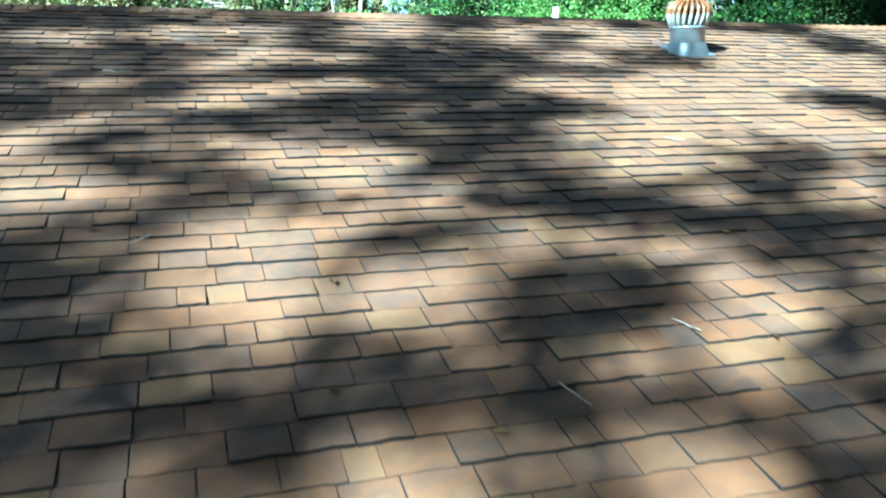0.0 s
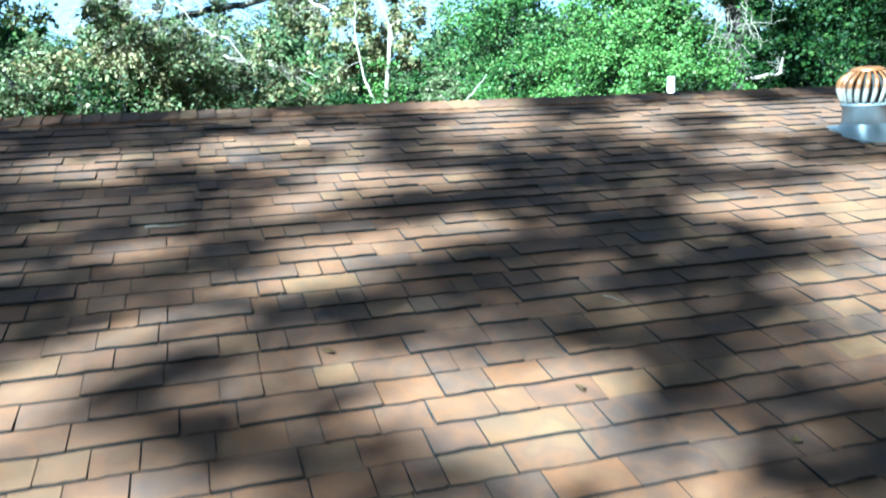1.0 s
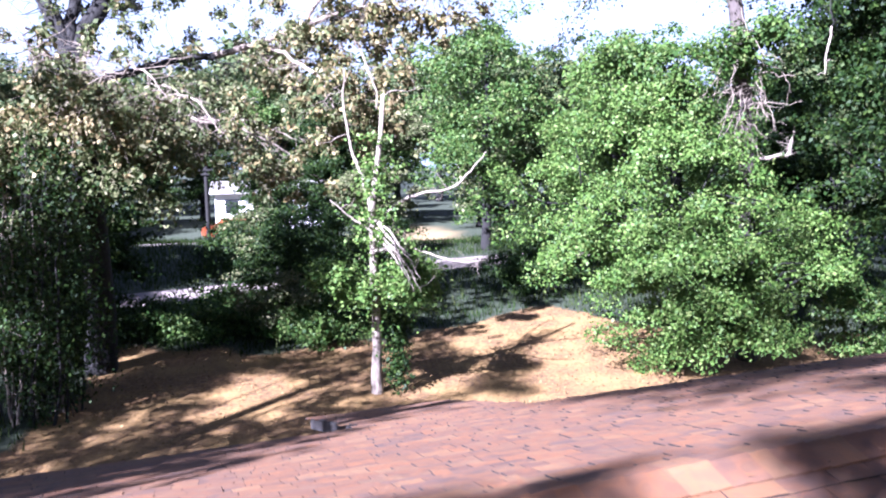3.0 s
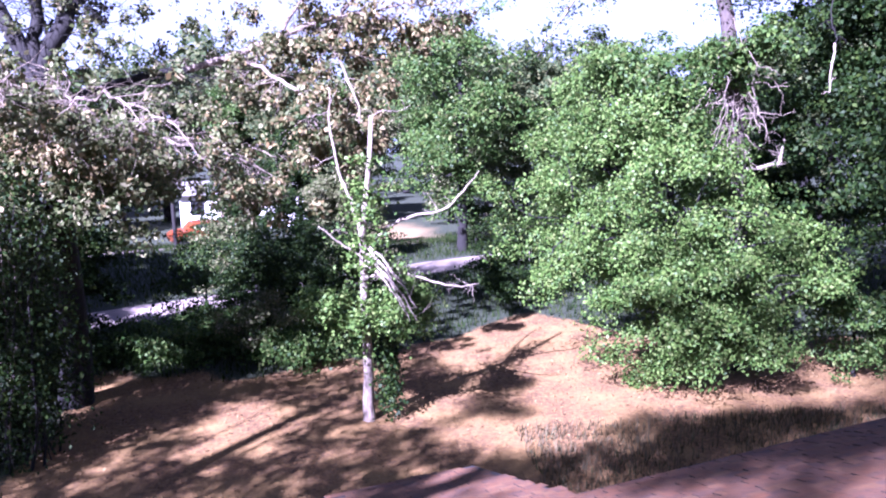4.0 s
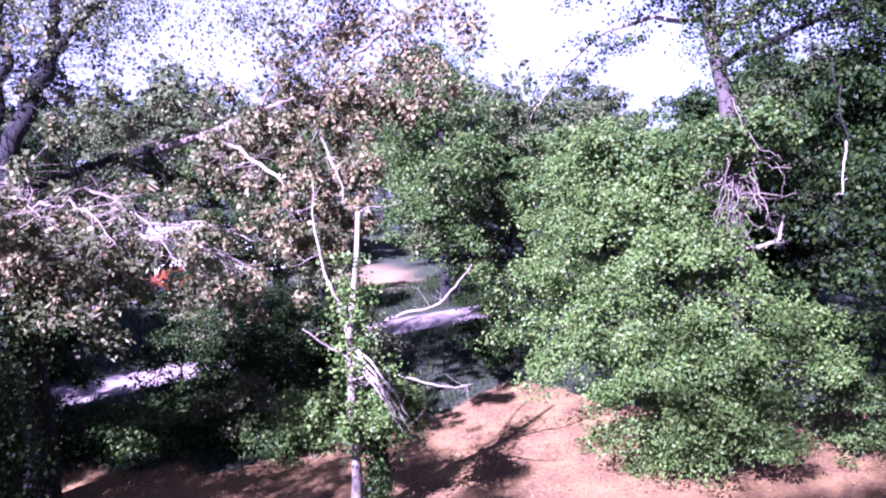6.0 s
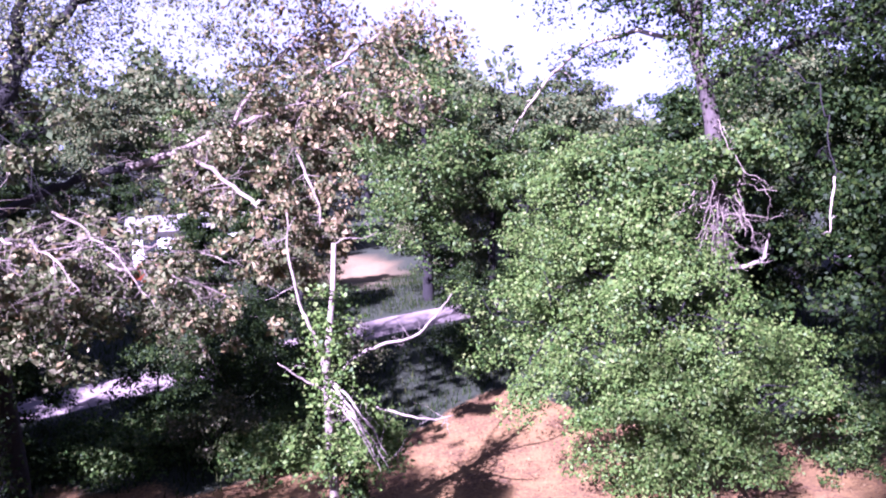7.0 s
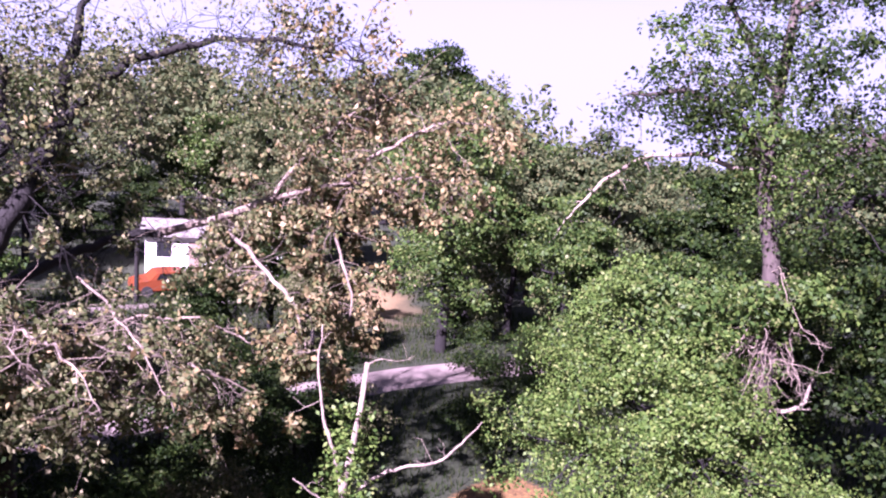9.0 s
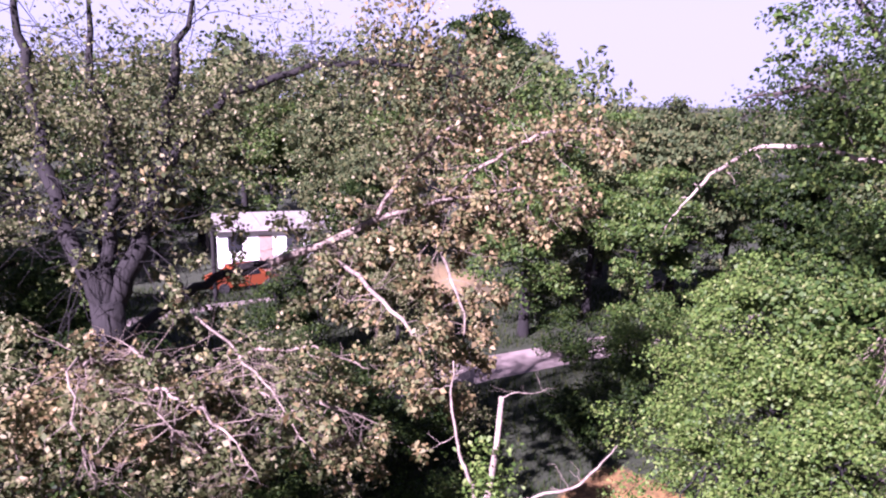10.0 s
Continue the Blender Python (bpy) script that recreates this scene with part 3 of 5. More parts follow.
def turbine():
    at = NEAR @ Vector((1.60, 1.05, 0.012))
    top = tagged(empty("roof_turbine_vent", at), "spinning roof ventilator with rusty vanes on a white metal neck", "roof vent")
    top.rotation_euler = (radians(3), radians(-2), 0)
    rust = rust_material()
    # flashing plate lies along the slope
    bm = bmesh.new()
    tilt = Matrix.Rotation(math.atan2(U.y, U.x), 4, "Z") @ Matrix.Rotation(PITCH, 4, "X")
    bmesh.ops.create_cube(bm, size=1, matrix=tilt @ Matrix.Diagonal((0.30, 0.30, 0.02, 1)))
    bmesh.ops.bevel(bm, geom=list(bm.edges), offset=0.003, segments=1)
    part("flashing_plate", bm, GALV, top)
    part("flared_base", turned([(0.168, -0.04), (0.158, 0.0), (0.142, 0.04), (0.132, 0.06), (0.13, 0.065)]), GALV, top, smooth=True)
    part("neck", turned([(0.128, 0.04), (0.127, 0.155), (0.131, 0.158), (0.131, 0.168), (0.126, 0.172), (0.0, 0.172)]), GALV, top, "white galvanised neck", smooth=True)
    part("collar", turned([(0.134, 0.166), (0.139, 0.17), (0.139, 0.182), (0.134, 0.186), (0.12, 0.187)]), GALV, top, smooth=True)
    # solid dark shell in place of the shade between the vanes
    part("core", turned([(0.10, 0.186), (0.112, 0.25), (0.10, 0.33), (0.05, 0.37)]), DECK, top, "dark inner shell standing in for the shaded hollow", smooth=True)
    vanes = 20
    bm0 = bmesh.new()
    rows = []
    for i in range(11):
        t = i / 10
        z = 0.184 + 0.20 * (1 - (1 - t) ** 1.25)
        r = 0.132 + 0.026 * math.sin(math.pi * min(1, t * 1.25)) - 0.085 * max(0, (t - 0.55) / 0.45) ** 1.8
        row = []
        for da, dr in ((0.0, 0.0), (0.07, 0.007), (0.14, 0.004), (0.19, -0.008)):
            ang = da + 0.20 * t
            row.append(bm0.verts.new(((r + dr) * math.cos(ang), (r + dr) * math.sin(ang), z)))
        rows.append(row)
    for a, b in zip(rows, rows[1:]):
        for k in range(3):
            bm0.faces.new((a[k], a[k + 1], b[k + 1], b[k]))
    ext = bmesh.ops.extrude_face_region(bm0, geom=list(bm0.faces))
    for q in ext["geom"]:
        if isinstance(q, bmesh.types.BMVert):
            q.co.xy *= 0.985
    first = part("vane", bm0, rust, top, "curved rusty vane", smooth=True)
    for k in range(1, vanes):
        ob = new("vane", first.data)
        ob.parent = top
        ob.rotation_euler = (0, 0, 2 * math.pi * k / vanes)
        tagged(ob, "curved rusty vane")
    part("cap", turned([(0.092, 0.368), (0.090, 0.381), (0.06, 0.39), (0.03, 0.393), (0.0, 0.394)]), rust, top, "rust-brown domed cap", smooth=True)


turbine()


def vent_pipe():
    at = Vector((1.0, 7.40, 5.145))
    top = tagged(empty("vent_pipe", at), "white plastic plumbing vent pipe through the roof", "pipe")
    part("pipe", turned([(0.026, -0.15), (0.026, 0.355), (0.021, 0.358), (0.021, 0.2)], 20), PVC, top, smooth=True)
    part("boot", turned([(0.10, -0.06), (0.065, 0.0), (0.038, 0.07), (0.027, 0.072)], 20), TYRE, top, "black rubber boot", smooth=True)


vent_pipe()

# ---------------------------------------------------------------- the dead, ivy-grown trunk
def snag():
    rnd, rng = random.Random(5), np.random.default_rng(5)
    base = Vector((-2.33, 22.6, 0))
    top = tagged(empty("dead_tree", base), "bleached dead trunk with ivy and broken limbs", "tree")
    w = Wood()
    stem = [(0, 0, -0.15), (-0.02, -0.06, 0.5), (0.02, -0.16, 1.2), (0.0, -0.3, 2.0), (-0.03, -0.5, 2.9), (0.0, -0.85, 3.8), (-0.02, -1.2, 4.7), (0.08, -1.25, 5.4), (0.2, -1.2, 6.35), (0.26, -1.15, 7.2)]
    w.tube(stem, [0.17, 0.135, 0.12, 0.11, 0.10, 0.095, 0.085, 0.065, 0.052, 0.045], 9)
    w.make("trunk", BARK_DEAD, top)

    def dead(path, radii, twigs=3, label=""):
        q = Wood()
        path, radii = curve_path(path, [r * 0.62 for r in radii], rnd, 0.018)
        q.tube(path, radii, 6)
        q.spray(rnd, [Vector(p) for p in path], twigs, 0.5, radii[-1] * 0.9, 0.0, 1, 0.4)
        q.make("dead_limb", BARK_DEAD, top, label)

    dead([(-0.02, -1.2, 4.7), (-0.25, -1.1, 5.4), (-0.5, -1.0, 6.2), (-0.62, -0.9, 7.0), (-0.6, -0.9, 7.8)], [0.07, 0.06, 0.045, 0.035, 0.015])
    dead([(0.05, -1.0, 4.3), (0.5, -0.9, 4.75), (1.1, -0.85, 5.0), (1.75, -0.8, 5.1), (2.25, -0.75, 5.5), (2.6, -0.74, 5.95)], [0.05, 0.055, 0.05, 0.045, 0.035, 0.012], 4, "long bare limb reaching sideways")
    dead([(0.0, -1.0, 3.7), (0.7, -1.0, 3.78), (1.4, -1.1, 3.6), (2.0, -1.2, 3.45), (2.5, -1.2, 3.5)], [0.05, 0.045, 0.04, 0.03, 0.01], 6)
    dead([(-0.1, -1.0, 4.2), (-0.5, -1.1, 4.5), (-0.95, -1.2, 4.9)], [0.045, 0.035, 0.012], 2)
    dead([(0.26, -1.15, 7.17), (0.5, -1.2, 7.3), (0.8, -1.22, 7.28), (1.1, -1.25, 7.4)], [0.016, 0.013, 0.01, 0.005], 5)
    for k in range(6):
        a = rnd.uniform(0.5, 1.15)
        z = rnd.uniform(3.9, 4.5)
        dead([(0.03, -1.1, z), (a * 0.45, -1.5 - 0.2 * rnd.random(), z - 0.1 - 0.15 * rnd.random()), (a * 0.75, -1.9, z - 0.45 - 0.2 * rnd.random()), (a, -2.2 - 0.4 * rnd.random(), z - 0.6 - 0.5 * rnd.random())],
             [0.05, 0.04, 0.028, 0.01], 4, "broken limb hanging down")
    # ivy
    pts = []
    for z, y, n_, r in ((1.9, -0.3, 120, 0.22), (2.4, -0.45, 300, 0.3), (3.2, -0.7, 200, 0.25), (4.4, -1.1, 260, 0.32), (5.0, -1.2, 240, 0.30), (5.6, -1.2, 140, 0.24)):
        pts.append(np.array([0.02, y, z]) + rng.normal(size=(n_, 3)) * np.array([r, r, 0.4]))
    for c, n_, r in (((-0.6, -1.1, 3.2), 1000, 0.28), ((-1.05, -1.0, 3.05), 900, 0.28), ((-0.3, -1.2, 2.95), 600, 0.22), ((-0.65, -0.9, 2.65), 500, 0.26)):
        k = rng.integers(6, 12)
        cc = np.array(c) + rng.normal(size=(k, 3)) * r * np.array([0.9, 0.8, 0.5])
        pts.append(cc[rng.integers(0, k, n_)] + rng.normal(size=(n_, 3)) * r * 0.4)
    # shaded ivy column: same plant, with the shade put into its leaf colour
    low = np.concatenate([np.array((0.5, -0.1, z)) + rng.normal(size=(420, 3)) * np.array([0.14, 0.14, 0.3]) for z in (0.5, 1.0, 1.5, 2.0)])
    quads_mesh("low_ivy", leaves(rng, low[low[:, 2] > 0.05], 0.085, droop=0.7), LEAF_SHADE_DARK, top, "ivy hanging beside the trunk, coloured dark for shade")
    hi = np.array([0.06, -1.2, 0.0]) + rng.normal(size=(1500, 3)) * np.array([0.22, 0.2, 0]) + np.column_stack([np.zeros(1500), np.zeros(1500), rng.uniform(3.9, 6.4, 1500)])
    side = []
    for c, n_, r in (((0.75, -1.0, 3.1), 1500, 0.36), ((1.2, -0.9, 3.05), 1200, 0.3), ((1.0, -1.2, 2.8), 700, 0.3)):
        cc = np.array(c) + rng.normal(size=(9, 3)) * r * 0.8
        side.append(cc[rng.integers(0, 9, n_)] + rng.normal(size=(n_, 3)) * r * 0.42)
    quads_mesh("side_ivy", leaves(rng, np.concatenate(side), 0.085, spread=0.9), LEAF_BRIGHT, top, "bright green ivy leaves")
    keep = np.sin(hi[:, 2] * 5.0) + np.sin(hi[:, 2] * 11.0 + 1) > -0.5
    quads_mesh("upper_ivy", leaves(rng, hi[keep], 0.085), LEAF_BRIGHT, top, "bright green ivy leaves")
    quads_mesh("ivy", leaves(rng, np.concatenate(pts), 0.075), LEAF_BRIGHT, top, "green ivy leaves")


snag()

# ---------------------------------------------------------------- trees, nearest first
# browning oak with long pale limbs
def browning_oak():
    rnd, rng = random.Random(21), np.random.default_rng(21)
    base = Vector((-9.6, 24.2, 0))
    top = tagged(empty("browning_oak", base), "large oak with browning leaves and long pale limbs", "tree")
    w = Wood()
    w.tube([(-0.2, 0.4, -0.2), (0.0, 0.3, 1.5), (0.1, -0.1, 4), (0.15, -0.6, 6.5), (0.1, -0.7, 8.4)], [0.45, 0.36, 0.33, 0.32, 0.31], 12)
    w.make("trunk", BARK_SHADE_DARK, top)
    tips = []

    def limb(path, radii, twigs, ln, bark, down=0.3, label=""):
        q = Wood()
        path, radii = curve_path(path, radii, rnd)
        q.tube(path, radii, 8)
        t = q.spray(rnd, [Vector(p) for p in path], twigs, ln, min(0.013, max(0.009, radii[-1] * 0.9)), down, 3, 0.2)
        q.make("limb", bark, top, label)
        tips.extend(t)

    limb([(0.1, -0.7, 8.2), (-0.4, -0.5, 9.2), (-1.1, 0.2, 10.6), (-1.6, 1.0, 13), (-1.9, 1.4, 15)], [0.22, 0.19, 0.15, 0.1, 0.025], 60, 1.8, BARK_SHADE_DARK, 0.0)
    limb([(0.1, -0.7, 8.2), (0.1, -0.4, 9.2), (0.1, 0.3, 10.6), (-0.2, 0.8, 12.6), (-0.3, 1.2, 14.6)], [0.16, 0.14, 0.12, 0.08, 0.02], 40, 1.8, BARK_SHADE_DARK, 0.0)
    limb([(0.1, -0.7, 8.2), (0.6, -0.1, 9.3), (0.8, 1.4, 10.7), (0.9, 2.0, 12.3), (1.5, 2.2, 14.3)], [0.24, 0.22, 0.19, 0.12, 0.025], 70, 1.8, BARK_SHADE_DARK, 0.0)
    limb([(0.8, 1.4, 10.7), (1.9, 1.9, 11.9), (3.6, 2.1, 12.7), (5.6, 2.0, 12.9), (7.2, 1.8, 12.6)], [0.12, 0.1, 0.08, 0.05, 0.015], 64, 1.5, BARK_SHADE_DARK, -0.1)
    # shaded start of the pale limb, its shade given by the darker bark
    limb([(0.25, -0.5, 7.4), (1.0, 0.9, 7.9), (1.9, 1.7, 8.2), (2.9, 2.1, 8.4)], [0.13, 0.11, 0.10, 0.095], 30, 1.2, BARK_SHADE_DARK, 0.4)
    limb([(2.8, 2.05, 8.38), (3.4, 2.2, 8.55), (4.0, 2.3, 8.75), (5.3, 2.6, 9.3), (6.9, 2.65, 9.75), (8.4, 2.6, 9.95), (10.2, 2.5, 10.1)], [0.1, 0.1, 0.09, 0.08, 0.06, 0.028, 0.01], 90, 1.3, BARK_PALE, 0.45, "long pale limb reaching sideways")
    limb([(0.2, -0.4, 6.0), (1.2, -0.9, 6.6), (2.6, -1.2, 6.7), (4.2, -1.2, 6.4), (5.6, -0.8, 5.6)], [0.072, 0.061, 0.050, 0.032, 0.009], 34, 1.2, BARK_PALE, 0.5)
    limb([(4.0, 2.3, 8.7), (4.9, 1.0, 8.3), (5.8, -0.2, 7.8), (6.4, -0.9, 6.6)], [0.06, 0.05, 0.04, 0.012], 24, 1.1, BARK_PALE, 0.5)
    limb([(0.1, -0.5, 5.8), (0.8, -1.8, 6.8), (1.8, -3.2, 7.6), (2.8, -4.4, 7.7), (3.6, -5.2, 7.0)], [0.048, 0.038, 0.030, 0.021, 0.007], 32, 1.2, BARK_PALE, 0.5)
    limb([(0.1, -0.6, 4.0), (-0.6, -1.8, 4.8), (-1.4, -2.6, 5.6), (-2.2, -3.0, 6.6)], [0.1, 0.08, 0.06, 0.015], 60, 1.1, BARK_SHADE_DARK, 0.3)
    limb([(0.1, -0.2, 5.2), (1.2, 0.4, 6.0), (2.4, 0.9, 6.6), (3.9, 1.2, 6.6), (5.2, 1.2, 6.1)], [0.061, 0.050, 0.040, 0.029, 0.009], 30, 1.2, BARK_PALE, 0.4)
    limb([(5.3, 2.6, 9.3), (6.0, 2.9, 10.4), (6.9, 3.0, 11.3), (8.0, 2.9, 11.9)], [0.06, 0.05, 0.04, 0.012], 34, 1.1, BARK_PALE, 0.0)
    limb([(6.9, 2.65, 9.8), (8.0, 2.2, 10.8), (9.2, 2.0, 11.4), (10.4, 1.9, 11.5)], [0.05, 0.045, 0.035, 0.012], 30, 1.0, BARK_PALE, 0.1)
    limb([(6.2, 2.6, 9.6), (6.8, 2.0, 8.6), (7.2, 1.4, 7.6), (7.4, 0.9, 6.4)], [0.05, 0.04, 0.03, 0.01], 24, 0.9, BARK_PALE, 0.4)
    limb([(0.2, -0.6, 7.0), (0.9, -2.0, 7.9), (1.6, -3.4, 8.2), (2.2, -4.6, 7.4)], [0.037, 0.030, 0.021, 0.007], 28, 1.1, BARK_PALE, 0.4)
    limb([(1.4, 0.8, 7.6), (2.4, -0.6, 7.4), (3.4, -2.0, 7.0), (4.2, -3.0, 6.2)], [0.032, 0.026, 0.018, 0.006], 28, 1.1, BARK_PALE, 0.5)
    limb([(0.2, -0.7, 7.0), (0.5, -2.6, 8.0), (0.8, -4.6, 8.4), (1.6, -6.2, 7.7)], [0.032, 0.026, 0.018, 0.006], 24, 1.0, BARK_PALE, 0.3)
    tp = np.array([tuple(t) for t in tips])
    low = tp[(tp[:, 2] < 11.0) | (tp[:, 0] > 5.0)]
    high = tp[(tp[:, 2] >= 11.0) & (tp[:, 2] < 12.9) & (tp[:, 0] <= 5.0)]
    thin = np.where((low[:, 0] < 3.2) & (low[:, 2] > 7.4), 0.12, 0.42)
    thin = np.where(low[:, 2] < 6.5, 0.42, thin)
    thin = np.where(low[:, 2] > 9.9, thin * 0.75, thin)
    thin = np.where((low[:, 2] > 8.3) & (low[:, 0] < 1.8), 0.11, thin)
    low = low[rng.random(len(low)) < thin * 0.9]
    pick = low[rng.integers(0, len(low), 60000)]
    pick = pick[(pick[:, 2] < 9.9) | (rng.random(len(pick)) < 0.62)]
    p = pick + rng.normal(size=pick.shape) * np.where(pick[:, 2:] > 9.9, 0.2, 0.1)
    p = p[p[:, 2] > 4.4 - 0.12 * p[:, 1] + 0.7 * np.sin(p[:, 0] * 2.1) + rng.normal(size=len(p)) * 0.35]
    gap = (p[:, 0] > 2.4) & (p[:, 0] < 4.4) & (p[:, 2] > 6.5) & (p[:, 2] < 8.2)
    p = p[~gap | (rng.random(len(p)) < 0.4)]
    side = rng.random(len(p)) < np.clip(0.95 - (p[:, 0] - 3.2) * 0.15, 0.25, 0.92)
    lobe = [clump_places(rng, c, r, 90, 40, 0.3, 0.4, 0.6)[0] for c, r in (((-2.9, -1.2, 5.4), (1.9, 2.0, 1.5)), ((-3.4, 0.8, 5.4), (1.8, 2.0, 1.6)))]
    front = [clump_places(rng, c, r, 40, 34, 0.22, 0.4, 0.7)[0] for c, r in (((0.4, -1.6, 6.0), (1.5, 0.9, 1.2)), ((-0.6, -1.4, 5.0), (1.4, 0.9, 1.2)), ((1.6, -1.2, 5.6), (1.2, 0.9, 1.0)))]
    airy = [clump_places(rng, c, r, 60, 9, 0.26, 0.2, 0.7)[0] for c, r in (((-0.9, 0.4, 11.4), (1.6, 1.2, 1.2)), ((1.8, 0.8, 11.2), (1.6, 1.2, 1.2)), ((3.8, 1.2, 10.6), (1.7, 1.2, 1.3)), ((0.6, 0.6, 12.8), (2.4, 1.4, 1.3)), ((5.6, 1.6, 11.2), (1.6, 1.2, 1.0)), ((-1.3, 0.7, 14.0), (2.0, 1.3, 1.2)), ((1.8, 1.2, 14.2), (2.2, 1.3, 1.2)), ((4.8, 1.6, 13.7), (2.0, 1.2, 1.0)))]
    quads_mesh("airy_crown", leaves(rng, np.concatenate(airy), 0.08, droop=0.6, spread=1.2), LEAF_OLIVE, top, "sparse olive leaves against the sky")
    quads_mesh("front_crown", leaves(rng, np.concatenate(front), 0.11, droop=0.6, spread=1.2), LEAF_OLIVE, top, "olive leaves hung before the trunk")
    pale = [clump_places(rng, c, r, 46, 30, 0.22, 0.4, 0.7)[0] for c, r in (((0.0, -1.8, 6.7), (1.4, 0.8, 0.8)), ((-1.5, -1.9, 6.3), (1.3, 0.9, 0.9)), ((1.4, -2.2, 6.7), (1.3, 0.8, 0.7)), ((0.1, -1.3, 7.2), (1.1, 0.5, 0.6)))]
    quads_mesh("pale_crown", leaves(rng, np.concatenate(pale), 0.1, droop=0.6, spread=1.2), LEAF_TAN, top, "pale tan leaves hung before the trunk")
    quads_mesh("outer_crown", leaves(rng, np.concatenate(lobe), 0.13, droop=0.5, spread=1.1), LEAF_OLIVE, top, "dense olive leaves")
    quads_mesh("crown", leaves(rng, p[~side], 0.12, droop=0.6, spread=1.3), LEAF_TAN, top, "tan and brown leaves")
    quads_mesh("green_crown", leaves(rng, p[side], 0.10, droop=0.6, spread=1.3), LEAF_OLIVE, top, "olive green leaves")
    p = high[rng.integers(0, len(high), 9000)] + rng.normal(size=(9000, 3)) * 0.15
    quads_mesh("upper_crown", leaves(rng, p, 0.08, droop=0.5, spread=0.9), LEAF_OLIVE, top, "thin olive leaves")


browning_oak()

# broad leafy tree beside the clearing
tree("sweetgum_tree", 3, (5.6, 24.0, 0), [(0, 0, -0.2, 0.16), (0.1, -0.1, 3, 0.13), (-0.2, 0, 6, 0.08)],
     [((-0.7, 0.3, 5.2), (2.5, 2.4, 2.7), 150, 135, 0.3, 0.68), ((-2.6, -0.2, 4.4), (2.0, 1.8, 1.7), 90, 135, 0.28, 0.68), ((1.3, -0.8, 3.7), (2.0, 1.6, 1.5), 84, 135, 0.28, 0.68),
      ((-0.5, -0.9, 1.7), (1.7, 1.3, 1.4), 74, 130, 0.26, 0.6), ((-1.2, 0.6, 7.2), (1.8, 1.7, 1.5), 72, 130, 0.26, 0.6), ((-0.1, -1.3, 4.8), (1.8, 1.3, 1.7), 64, 130, 0.27, 0.68),
      ((-0.6, -1.7, 3.2), (1.7, 1.0, 1.3), 52, 130, 0.26, 0.68), ((0.2, -0.3, 6.8), (1.2, 1.2, 1.1), 40, 120, 0.26, 0.6), ((1.0, -1.4, 1.7), (1.5, 1.0, 1.3), 56, 130, 0.26, 0.62), ((2.6, -0.9, 2.6), (1.3, 1.1, 1.2), 44, 130, 0.26, 0.62), ((0.3, -1.5, 2.4), (1.8, 0.9, 1.4), 70, 130, 0.26, 0.5), ((-2.2, 0.2, 6.0), (1.5, 1.4, 1.3), 50, 130, 0.26, 0.6)],
     LEAF_BRIGHT, BARK_SHADE_DARK, 0.077, "broad bushy tree with bright green leaves", limb_r=0.06, twig=14, flat=0.7, spread=1.0)


